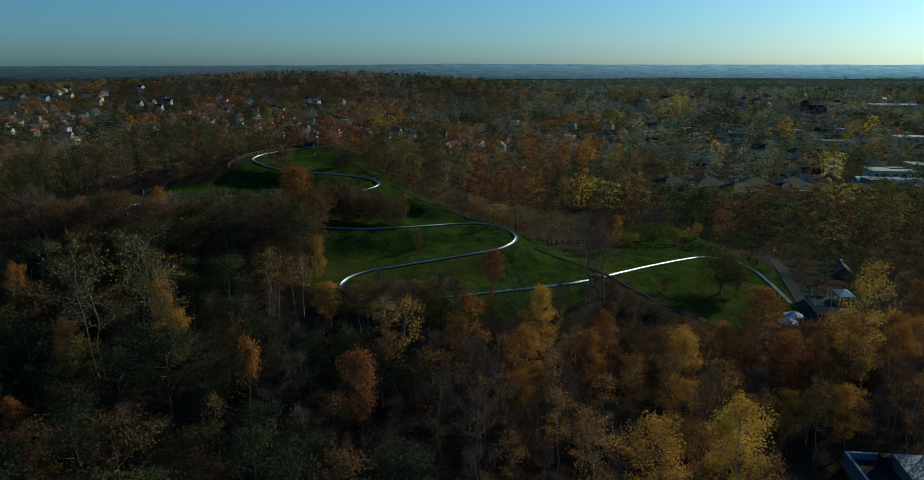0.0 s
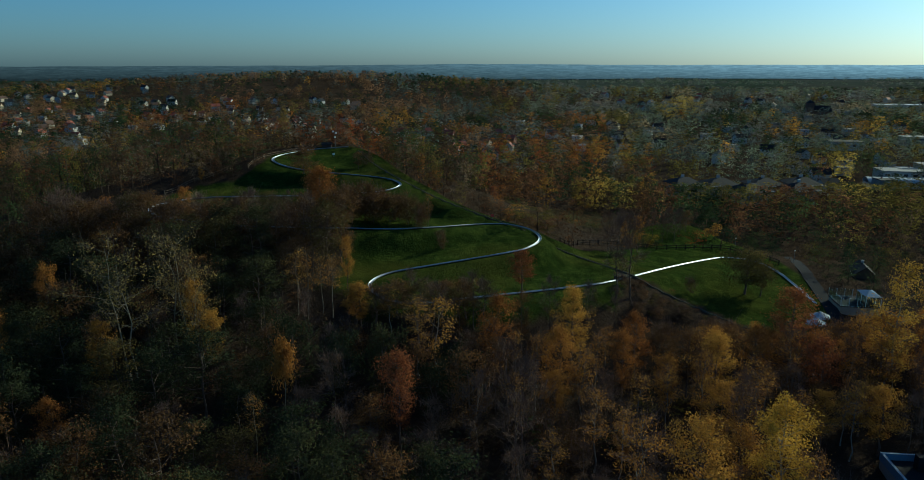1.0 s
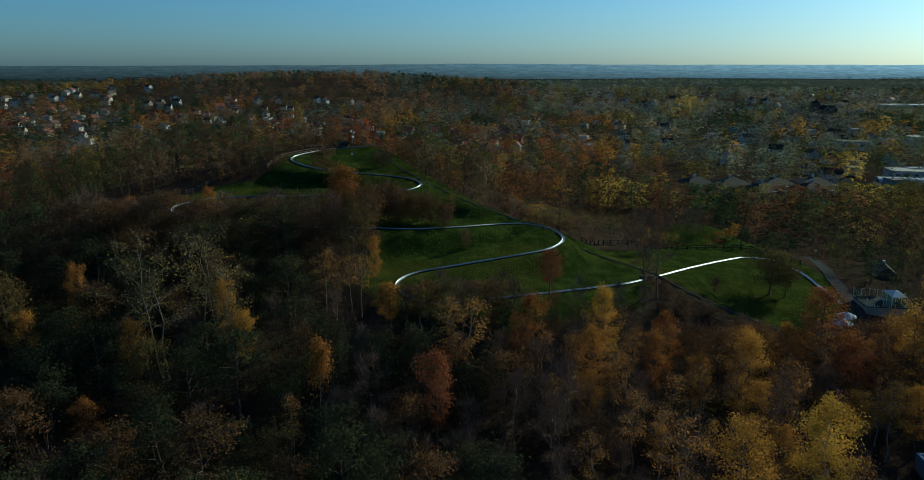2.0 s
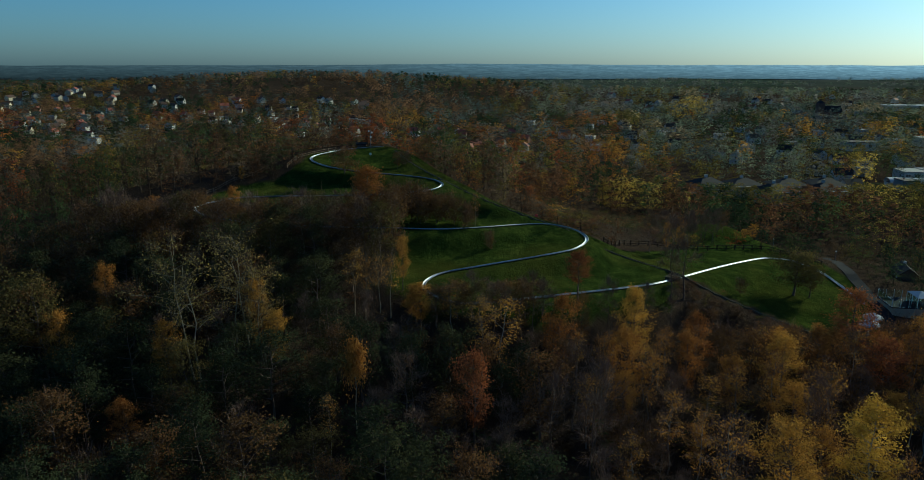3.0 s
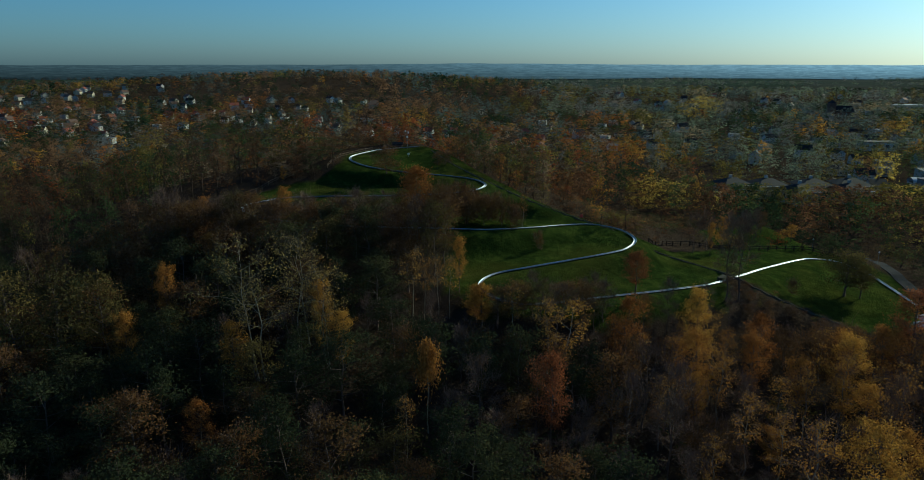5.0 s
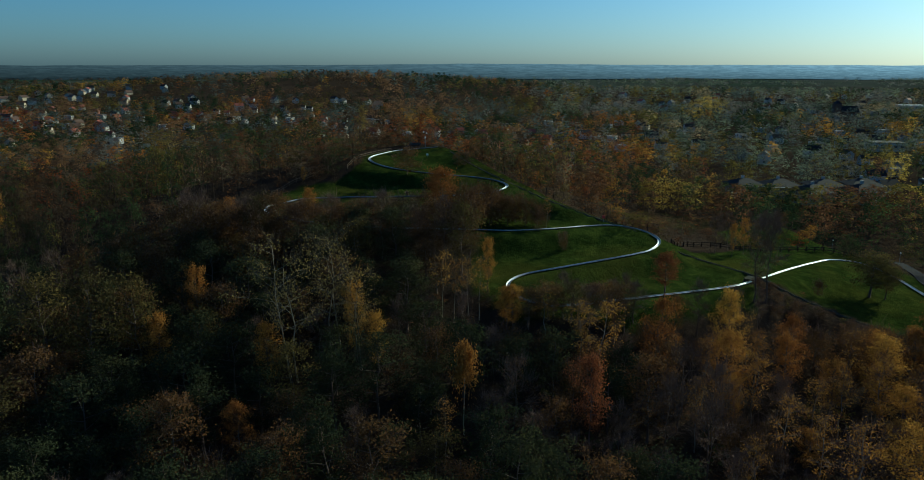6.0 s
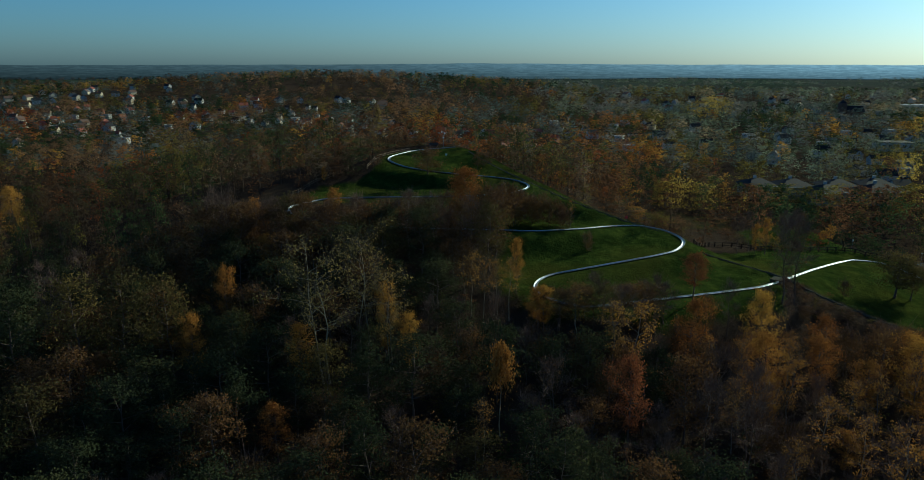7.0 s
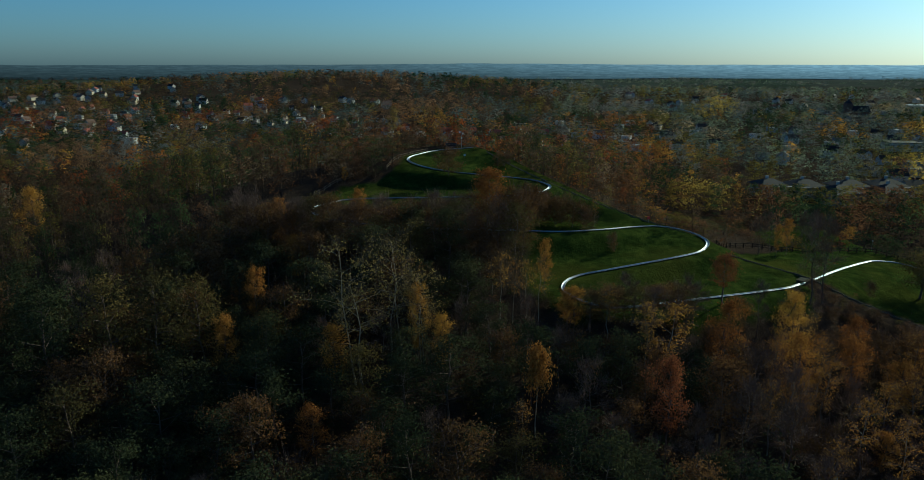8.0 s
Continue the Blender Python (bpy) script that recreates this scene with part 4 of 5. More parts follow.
STYLES = [
    ("white rendered house with a red tiled gable roof", 10, 8.5, 5.6, 3.6, M_WHITE, M_ROOF_RED, "gable"),
    ("white rendered house with a dark gable roof", 11, 9, 5.8, 3.4, M_WHITE, M_ROOF_DARK, "gable"),
    ("cream rendered house with a brown gable roof", 9.5, 8.5, 5.4, 3.8, M_CREAM, M_ROOF_BROWN, "gable"),
    ("grey boxy house with a flat roof", 10, 10, 6.2, 0.3, M_GREY, M_ROOF_DARK, "flat"),
    ("white boxy house with a flat roof", 11, 9, 6.0, 0.3, M_WHITE, M_GREY, "flat"),
    ("cream house with a dark hipped roof", 12, 10, 4.2, 3.6, M_CREAM, M_ROOF_DARK, "hip"),
    ("brick house with a red tiled gable roof", 9, 8, 5.6, 3.6, M_BRICK, M_ROOF_RED, "gable"),
]
KIT = [house(*s) for s in STYLES]


def put_house(k, x, y, turn, size=1.0):
    copy_thing(KIT[k], pose(x, y, ground_z(x, y) + 0.2, 0, 0, turn) @ Matrix.Scale(size, 4))
    HOUSES.append((x, y, 8.5 * size))


hr = np.random.default_rng(5)
# town quarters: share of width (x / y) from, to; y from, to; houses; styles in use
for a0, a1, y0, y1, n, styles in ((-0.72, -0.50, 500, 900, 40, (0, 1, 2, 4, 6, 0, 4)), (-0.50, -0.22, 640, 900, 26, (0, 1, 4, 2)), (-0.30, -0.10, 560, 760, 20, (1, 4, 2, 0)),
                                  (-0.10, 0.10, 430, 620, 20, (1, 2, 6, 0, 5)), (0.10, 0.32, 470, 720, 20, (1, 5, 4, 2)), (0.32, 0.74, 400, 640, 34, (1, 3, 5, 4, 2, 1)),
                                  (0.50, 0.76, 300, 400, 12, (4, 3, 5, 1)), (0.30, 0.74, 640, 950, 20, (1, 5, 3))):
    done = 0
    for _ in range(600):
        if done >= n:
            break
        y = hr.uniform(y0, y1)
        x = hr.uniform(a0, a1) * y
        if not plot_free(x, y, 13) or open_ground(x, y):
            continue
        put_house(int(hr.choice(styles)), x, y, float(hr.choice([0, 90, 180, 20, -25, 70])) + hr.normal() * 6, hr.uniform(0.62, 0.85))
        done += 1
for k in KIT:
    drop_proto(k)


def far_house(x, y, turn, w, d, h, rise, wall, roof, label):
    """A house of the far quarters: walls, roof and chimney."""
    ob = thing("house", (x, y, ground_z(x, y) + 0.2), label, "house", "houses of the far quarters")
    ob.rotation_euler = (0, 0, radians(turn))
    v, f = gable_walls(w, d, h, rise)
    child("wall", poly_mesh("wall", v, f, wall), ob)
    roof_gable(ob, w, d, h, rise, roof)
    box_part("chimney", ob, M_BRICK, (w * 0.18, 0.5, h * 0.9, w * 0.18 + 0.6, 1.1, h + rise + 0.9))
    HOUSES.append((x, y, 9.0))


FAR_STYLES = [("white far-off house with a red gable roof", M_WHITE, M_ROOF_RED), ("white far-off house with a dark gable roof", M_WHITE, M_ROOF_DARK), ("cream far-off house with a brown gable roof", M_CREAM, M_ROOF_BROWN)]
for a0, a1, y0, y1, n in ((-0.72, -0.42, 900, 1180, 34), (-0.42, -0.12, 880, 1020, 18), (0.2, 0.74, 900, 1300, 30)):
    for _ in range(n):
        y = hr.uniform(y0, y1)
        x = hr.uniform(a0, a1) * y
        if plot_free(x, y, 10):
            label, wall, roof = FAR_STYLES[int(hr.integers(3))]
            far_house(x, y, hr.uniform(0, 180), hr.uniform(8, 11), hr.uniform(7, 9), hr.uniform(4, 6), 3.0, wall, roof, label)


def pyramid_house(x, y, w, turn):
    """Low house with a broad dark hipped roof and a white ridge lantern."""
    z = ground_z(x, y)
    ob = thing("villa", (x, y, z), "low pale villa under a broad dark pyramid roof", "house", "dark-roofed villas")
    ob.rotation_euler = (0, 0, radians(turn))
    box_part("wall", ob, M_GREY, (-w / 2, -w / 2, -1.5, w / 2, w / 2, 6.2))
    roof_hip(ob, w, w, 6.2, 2.7, M_ROOF_DARK, 1.5, 2.2)
    # white strips along right and front eaves stand in for sunlit roof edges
    a = w / 2 + 1.5
    box_part("gutter", ob, M_FRAME, (a - 0.02, -a, 6.1, a + 0.16, a, 6.32), (-a, -a - 0.16, 6.1, a, -a + 0.02, 6.26), label="white strip for the sunlit eave edge")
    ch = box_part("chimney", ob, M_WHITE, (-0.9, 0.6, 7.8, 0.4, 1.3, 9.9))
    box_part("chimney_cap", ch, M_GREY, (-1.0, 0.5, 9.9, 0.5, 1.4, 10.05))
    for u in (-w * 0.3, 0, w * 0.3):
        window(ob, u, 2.6, 1.6, 1.6, -w / 2, "y")
        window(ob, u, 2.6, 1.6, 1.6, -w / 2, "x")
    HOUSES.append((x, y, w * 0.75))


for x, y, w, turn in ((102, 304, 11, 8), (119, 306, 12, 3), (126, 289, 11, 12), (139, 305, 12.5, 0), (157, 306, 12, -6), (148, 290, 10, 5)):
    pyramid_house(x, y, w, turn)


def long_hall(x, y, w, d, h, turn, label, wall, roof, vault=False):
    z = ground_z(x, y)
    ob = thing("hall", (x, y, z), label, "building")
    ob.rotation_euler = (0, 0, radians(turn))
    box_part("wall", ob, wall, (-w / 2, -d / 2, -1.5, w / 2, d / 2, h))
    if vault:
        a = np.linspace(0, math.pi, 9)
        line = np.array([(-w / 2 - 0.2, 0, h), (0, 0, h), (w / 2 + 0.2, 0, h)])
        v, f = sweep(line, [(math.cos(t) * (d / 2 + 0.3), math.sin(t) * d * 0.28) for t in a], True)
        child("roof", mesh_of("roof", v, f, [roof], True), ob)
    else:
        box_part("roof", ob, roof, (-w / 2 - 0.2, -d / 2 - 0.2, h, w / 2 + 0.2, d / 2 + 0.2, h + 0.4))
    n = int(w // 4)
    for k in range(n):
        window(ob, -w / 2 + (k + 0.5) * w / n, h * 0.45, 2.2, h * 0.3, -d / 2, "y")
    HOUSES.append((x, y, max(w, d) * 0.55))
    return ob


long_hall(219, 331, 30, 8, 2.6, -14, "long low white hall with a rounded pale roof", M_WHITE, M_CANVAS, True)
long_hall(236, 356, 22, 14, 4.4, -12, "white block building with a flat grey roof", M_WHITE, M_GREY)
long_hall(270, 372, 24, 14, 4.6, -10, "cream block building with a flat roof", M_CREAM, M_GREY)
long_hall(280, 486, 22, 14, 6.0, -10, "large white villa with a flat dark roof", M_WHITE, M_ROOF_DARK)
long_hall(352, 512, 24, 14, 6.4, -16, "large white house with a flat roof", M_WHITE, M_GREY)
long_hall(610, 935, 60, 26, 7.0, -10, "long pale warehouse among trees", M_WHITE, M_CANVAS)

# the church: nave and square tower with a pointed roof
cz = ground_z(408, 780)
church = thing("church", (408, 780, cz), "dark brick church with a square tower among trees", "church")
box_part("nave", church, M_ROOF_BROWN, (4, -8, -1, 36, 8, 12))
for s in (-1, 1):
    v, f = slab([(3.5, s * 9, 11.6), (36.5, s * 9, 11.6), (36.5, 0, 20), (3.5, 0, 20)][::s], 0.3)
    child("roof_slope", poly_mesh("roof_slope", v, f, M_ROOF_DARK), church)
tower = box_part("tower", church, M_ROOF_BROWN, (-7, -5.5, -1, 4, 5.5, 24))
v, f = slab([(-7.4, -5.9, 24.1), (4.4, -5.9, 24.1), (4.4, 5.9, 24.1), (-7.4, 5.9, 24.1)], 0.4)
child("tower_roof", poly_mesh("tower_roof", np.vstack([v[:4], [(-1.5, 0, 29)]]), [(0, 1, 4), (1, 2, 4), (2, 3, 4), (3, 0, 4), (3, 2, 1, 0)], M_ROOF_DARK), church)
for x in (9, 16, 23, 30):
    window(church, x, 4, 1.4, 5, -8, "y")
church.scale = (0.62, 0.62, 0.75)
HOUSES.append((420, 780, 24))

# ---- the lower station ----
pz = ground_z(80, 134)
pav = thing("glass_pavilion", (79.5, 133, pz), "glass-walled pavilion with a terrace on a pale base", "pavilion")
pav.rotation_euler = (0, 0, radians(-10))
pav.scale = (0.78, 0.78, 0.78)
box_part("base", pav, M_CREAM, (-5.0, -4.5, -1.5, 4.6, 4.0, 2.0))
box_part("terrace", pav, M_ASPHALT, (-5.2, -4.7, 2.0, 4.8, 4.2, 2.25))
for x0, y0, x1, y1 in ((-5.1, -4.6, 1.0, -4.55), (-5.1, -4.6, -5.05, 4.1), (-5.1, 4.05, 1.0, 4.1)):
    box_part("glass_panel", pav, M_GLASS, (x0, y0, 2.3, x1, y1, 4.3))
for x in (-5.1, -3.1, -1.1, 0.9):
    box_part("post", pav, M_FRAME, (x - 0.05, -4.65, 2.25, x + 0.05, -4.5, 4.4))
    box_part("post", pav, M_FRAME, (x - 0.05, 4.0, 2.25, x + 0.05, 4.15, 4.4))
for x in (1.0, 4.6):
    for y in (-4.4, -1.4, 1.6):
        box_part("post", pav, M_FRAME, (x - 0.07, y - 0.07, 2.25, x + 0.07, y + 0.07, 4.9))
for x0, y0, x1, y1 in ((1.0, -4.42, 4.6, -4.38), (1.0, 1.58, 4.6, 1.62), (0.98, -4.4, 1.02, 1.6), (4.58, -4.4, 4.62, 1.6)):
    box_part("glass_panel", pav, M_GLASS, (x0, y0, 2.3, x1, y1, 4.85))
v, f = slab([(0.8, -4.6, 4.9), (4.8, -4.6, 4.9), (4.8, 1.8, 4.9), (0.8, 1.8, 4.9)], 0.1)
child("glass_roof", poly_mesh("glass_roof", np.vstack([v[:4], [(2.8, -1.4, 6.0)]]), [(0, 1, 4), (1, 2, 4), (2, 3, 4), (3, 0, 4)], M_BLUE), pav)

st = thing("station_hut", (97.5, 160, ground_z(97.5, 160)), "dark timber station hut with a steep gable roof", "building")
st.rotation_euler = (0, 0, radians(70))
st.scale = (0.72, 0.72, 0.72)
v, f = gable_walls(10, 6, 2.4, 2.4)
child("wall", poly_mesh("wall", v, f, M_ROOF_BROWN), st)
roof_gable(st, 10, 6, 2.4, 2.4, M_ROOF_DARK)
for x in (-4, 0, 4):
    window(st, x * 0.7, 1.0, 1.2, 1.0, 3.0, "y")
box_part("chimney", st, M_WHITE, (1.5, -0.5, 3.6, 2.3, 0.2, 5.6))

def umbrella(x, y, r, tone, label):
    z = ground_z(x, y)
    ob = thing("parasol", (x, y, z), label, "parasol", "parasols at the station")
    v, f = tubes([((0, 0, 0), (0, 0, 2.9), 0.04, 0.04)], 6)
    child("pole", mesh_of("pole", v, f, [M_FRAME]), ob)
    ang = [k * math.pi / 4 for k in range(8)]
    v = [(r * math.cos(a), r * math.sin(a), 2.2) for a in ang] + [(0, 0, 3.1)] + [(r * math.cos(a), r * math.sin(a), 1.95) for a in ang]
    for k in range(8):
        tri = [v[k], v[(k + 1) % 8], v[8]]
        flap = [v[9 + k], v[9 + (k + 1) % 8], v[(k + 1) % 8], v[k]]
        child("canopy_panel", poly_mesh("canopy_panel", tri + flap, [(0, 1, 2), (3, 4, 5, 6)], tone if k % 2 else M_CANVAS), ob)
    v, f = boxes((-0.4, -0.4, -0.05, 0.4, 0.4, 0.08))
    child("foot", mesh_of("foot", v, f, [M_GREY]), ob)


umbrella(68.2, 125.4, 1.9, M_CANVAS, "large white market parasol at the lower station")
umbrella(66.0, 122.8, 2.0, M_BLUE, "blue and white market parasol at the lower station")

# paved yard at the station and the lane up to it
lane = even(glide([(87.5, 178, 0), (84.5, 168, 0), (79.5, 152, 0), (75.8, 138, 0), (72, 124, 0), (69, 112, 0)], 2.0), 2.0)
lane[:, 2] = land(lane[:, 0], lane[:, 1])
prof = [(-1.4, -0.3), (-1.3, 0.10), (1.3, 0.10), (1.4, -0.3)]
v, f = sweep(lane, prof)
tagged(new("road", mesh_of("road", v, f, [M_ASPHALT])), "narrow dark asphalt lane to the lower station", "road", kind="structure")

# flat-roofed building below the wood: pale blue parapet and a dark sheet roof
low = thing("flat_roofed_building", (63.5, 80.5, ground_z(63.5, 80.5)), "flat-roofed building with a pale blue parapet and dark roof", "building")
low.rotation_euler = (0, 0, radians(-8))
gz0 = 6.0 - ground_z(63.5, 80.5)
box_part("wall", low, M_GREY, (-7, -8, -1.5, 9, 5.5, gz0 - 1.2))
box_part("roof_deck", low, M_ROOF_DARK, (-6.7, -7.7, gz0 - 1.2, 8.7, 5.2, gz0 - 1.0))
box_part("parapet", low, M_BLUE, (-7.1, -8.1, gz0 - 1.2, -6.7, 5.6, gz0), (-6.7, 5.2, gz0 - 1.2, 9.1, 5.6, gz0), (8.7, -8.1, gz0 - 1.2, 9.1, 5.2, gz0))
v, f = slab([(-1.5, -7, gz0 + 0.2), (8.6, -7, gz0 + 0.2), (8.6, 3.6, gz0 + 1.0), (-1.5, 3.6, gz0 + 1.0)], 1.9)
child("upper_roof", poly_mesh("upper_roof", v, f, M_GREY), low)
box_part("roof_vent", low, M_ROOF_DARK, (-3.4, 2.6, gz0 - 1.0, -2.2, 3.8, gz0 + 1.1))
HOUSES.append((63, 81, 12))

# ---- the woods behind ----
wr = np.random.default_rng(23)
mid_wood, town_trees, far_wood, plain_wood = Mass(), Mass(), Mass(), Mass()


def zone_table(x, y):
    a = x / y
    if 74 < x < 115 and y < 215:
        return [("pine", 4), ("green", 3), ("dark", 3), ("olive", 1)]
    if y < 330 and x < 5:
        return [("brown", 3), ("dark", 9), ("grey", 0.6), ("olive", 2), ("green", 5), ("russet", 0.5), ("orange", 0.12), ("gold", 0.06)]
    if y < 330 and x > 62 + 0.12 * (y - 170):
        return [("dark", 4), ("olive", 4), ("green", 5), ("brown", 3), ("orange", 0.1), ("gold", 0.2), ("pine", 1.5), ("russet", 0.3)]
    if y < 330:
        return [("brown", 6), ("olive", 3), ("green", 2), ("gold", 0.9), ("orange", 1.0), ("yellow", 0.4), ("dark", 5), ("russet", 0.8)]
    # far stands, most of all to the right: haze is mixed into leaf tones
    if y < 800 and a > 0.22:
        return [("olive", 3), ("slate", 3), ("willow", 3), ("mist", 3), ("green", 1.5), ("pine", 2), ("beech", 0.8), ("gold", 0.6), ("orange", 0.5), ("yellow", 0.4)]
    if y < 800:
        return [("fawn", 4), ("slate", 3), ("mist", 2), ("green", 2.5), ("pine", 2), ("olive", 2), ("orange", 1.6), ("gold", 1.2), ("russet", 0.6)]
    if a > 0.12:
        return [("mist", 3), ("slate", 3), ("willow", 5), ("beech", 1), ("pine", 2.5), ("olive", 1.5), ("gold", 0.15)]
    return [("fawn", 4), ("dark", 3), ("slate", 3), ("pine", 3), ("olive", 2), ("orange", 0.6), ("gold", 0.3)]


STAND = {}


def stand_tone(x, y):
    """Neighbours often belong to one stand of the same kind."""
    if y < 200 or wr.random() < 0.45:
        return pick(wr, zone_table(x, y))
    key = (int((x + 9 * math.sin(y * 0.07)) // (14 + 0.035 * y)), int((y + 12 * math.sin(x * 0.05)) // (22 + 0.05 * y)))
    if key not in STAND:
        STAND[key] = pick(wr, zone_table(x, y))
    return STAND[key]


def put_tree(mass, x, y, level, h, r, tone=None, shape=None, limit=True):
    z = ground_z(x, y)
    if limit and y < 160:
        h = min(h, min(canopy_limit(x, y), sight_limit(x, y)) - z - wr.uniform(0, 2))
        if h < 3:
            return
        r = min(r, 0.5 * h)
    tone = tone or stand_tone(x, y)
    shape = shape or ("cone" if tone == "pine" else pick(wr, [("oval", 2.5), ("round", 5), ("column", 0.4)]))
    mass.add(wr, x, y, z, h, r, TONE[tone], shape, level)


spots = list(taken)
grid = {}


def clear_spot(x, y, gap):
    k = (int(x // 8), int(y // 8))
    for i in (-1, 0, 1):
        for j in (-1, 0, 1):
            for a, b in grid.get((k[0] + i, k[1] + j), ()):
                if (a - x) ** 2 + (b - y) ** 2 < gap * gap:
                    return False
    grid.setdefault(k, []).append((x, y))
    return True


for a, b in spots:
    grid.setdefault((int(a // 8), int(b // 8)), []).append((a, b))
# around the flight and up the hill's flanks
for _ in range(5200):
    y = wr.uniform(35, 160)
    x = wr.uniform(-0.85 * y - 62, 0.8 * y + 25)
    if open_ground(x, y) or not plot_free(x, y, 1) or not clear_spot(x, y, 4.9 if y < 125 else 4.2):
        continue
    if math.hypot(x - 24, y - 70) < 13:
        continue
    if x > 74 and y > 118:
        put_tree(mid_wood, x, y, 0, wr.uniform(3.0, 5.0) if x < 84 else wr.uniform(5, 7.5), wr.uniform(1.8, 2.8), pick(wr, [("pine", 3), ("green", 2), ("dark", 2)]))
        continue
    left = x < 0.12 * y - 15
    if x < -75:
        put_tree(mid_wood, x, y, 0, wr.uniform(6, 11) if y < 125 else wr.uniform(9, 15), wr.uniform(2.0, 3.4), pick(wr, [("green", 5), ("dark", 6), ("brown", 1), ("olive", 0.5)]))
        continue
    tone = pick(wr, [("green", 4), ("olive", 1.2), ("brown", 2), ("dark", 5), ("russet", 0.4), ("orange", 0.2)]) if left else pick(wr, [("brown", 4), ("grey", 3), ("gold", 1.4), ("orange", 1.4), ("olive", 1), ("dark", 2)])
    put_tree(mid_wood, x, y, 0, wr.uniform(6, 11) if y < 125 else wr.uniform(9, 15), wr.uniform(2.0, 3.4), tone)
# low undergrowth between the near trees
for _ in range(2600):
    y = wr.uniform(45, 130)
    x = wr.uniform(-0.78 * y - 48, 0.76 * y + 10)
    if open_ground(x, y) or not plot_free(x, y, 1) or not clear_spot(x, y, 2.5):
        continue
    h = wr.uniform(1.6, 4.0)
    if x > 18 and y > 104:
        h = min(h, canopy_limit(x, y) - ground_z(x, y))
        if h < 0.8:
            continue
    put_tree(mid_wood, x, y, 2, h, wr.uniform(1.2, 2.2), pick(wr, [("dark", 4), ("brown", 2), ("green", 2), ("olive", 1)]), "round", False)
# behind the hill
for _ in range(15000):
    y = 150 + 280 * wr.random() ** 1.3
    x = wr.uniform(-0.78 * y - 60, 0.78 * y + 15)
    if open_ground(x, y) or not plot_free(x, y, 2) or not clear_spot(x, y, 4.2 + 0.009 * y):
        continue
    if 0.28 < x / y < 0.8 and y > 300 and wr.random() < 0.35:
        continue
    h = wr.uniform(10, 16)
    if -62 < x < 15 and y < 215:
        h = wr.uniform(9, 13) if x > -35 and y > 178 else wr.uniform(4.5, 9)
    if 5 < x < 60 and 156 < y < 212:
        if wr.random() < 0.5:
            continue
        h = wr.uniform(1.8, 4.2)
    elif 20 < x < 100 and y < 190:
        h = min(h, wr.uniform(3.0, 5.5))
    elif 20 < x < 125 and y < 205:
        h = min(h, wr.uniform(5, 8))
    if 82 < x < 200 and 205 < y < 318:
        h = min(h, 60.1 - 0.169 * y - ground_z(x, y) + wr.uniform(-1.2, 0.6))
        if h < 2.0:
            continue
    put_tree(mid_wood, x, y, 0 if y < 200 else 1, h, wr.uniform(2.6, 4.2) * (1.0 if y < 215 else 1.35), shape="column" if wr.random() < 0.06 else None)
# low scrub on the bank below the tow track
for _ in range(420):
    x, y = wr.uniform(24, 60), wr.uniform(113, 133)
    d = math.sqrt(((TOW_XY - (x, y)) ** 2).sum(1).min())
    if 1.2 < d < 9 and not inside(LAWN, np.array([x]), np.array([y]))[0] and ((RUN_XY - (x, y)) ** 2).sum(1).min() > 4 and clear_spot(x, y, 1.1):
        put_tree(mid_wood, x, y, 1, wr.uniform(0.5, 1.5), wr.uniform(0.6, 1.3), pick(wr, [("dark", 6), ("green", 3), ("brown", 3), ("olive", 2)]), "round", False)
# low scrub scattered over the heath
for _ in range(260):
    x, y = wr.uniform(12, 70), wr.uniform(196, 262)
    if inside(HEATH, np.array([x]), np.array([y]))[0] and clear_spot(x, y, 2.2):
        put_tree(mid_wood, x, y, 2, wr.uniform(0.5, 1.7), wr.uniform(0.7, 1.8), pick(wr, [("brown", 4), ("olive", 2), ("dark", 3), ("fawn", 2), ("orange", 0.4)]), "round", False)
# thicket along the tow track and round the summit
edge = even(TOW_LINE, 1.0)
for _ in range(420):
    p = edge[int(wr.integers(0, len(edge) * 0.62))]
    x, y = p[0] + wr.uniform(2.2, 9) * 0.72, p[1] + wr.uniform(2.2, 9) * 0.72
    if inside(LAWN, np.array([x]), np.array([y]))[0] or not clear_spot(x, y, 1.5):
        continue
    put_tree(mid_wood, x, y, 0, wr.uniform(2.2, 5.5) if y < 165 else wr.uniform(4.0, 8.5), wr.uniform(1.6, 2.8), pick(wr, [("brown", 4), ("grey", 3), ("olive", 2), ("dark", 2), ("orange", 0.6)]), "round", False)
for _ in range(260):
    a = wr.uniform(1.2, 4.2)
    x, y = -44 + math.cos(a) * wr.uniform(18, 30), 186 + math.sin(a) * wr.uniform(18, 30)
    if inside(LAWN, np.array([x]), np.array([y]))[0] or not clear_spot(x, y, 1.8):
        continue
    put_tree(mid_wood, x, y, 0, wr.uniform(3, 7.0), wr.uniform(1.6, 2.8), pick(wr, [("brown", 4), ("grey", 4), ("olive", 1), ("dark", 3)]), "round", False)
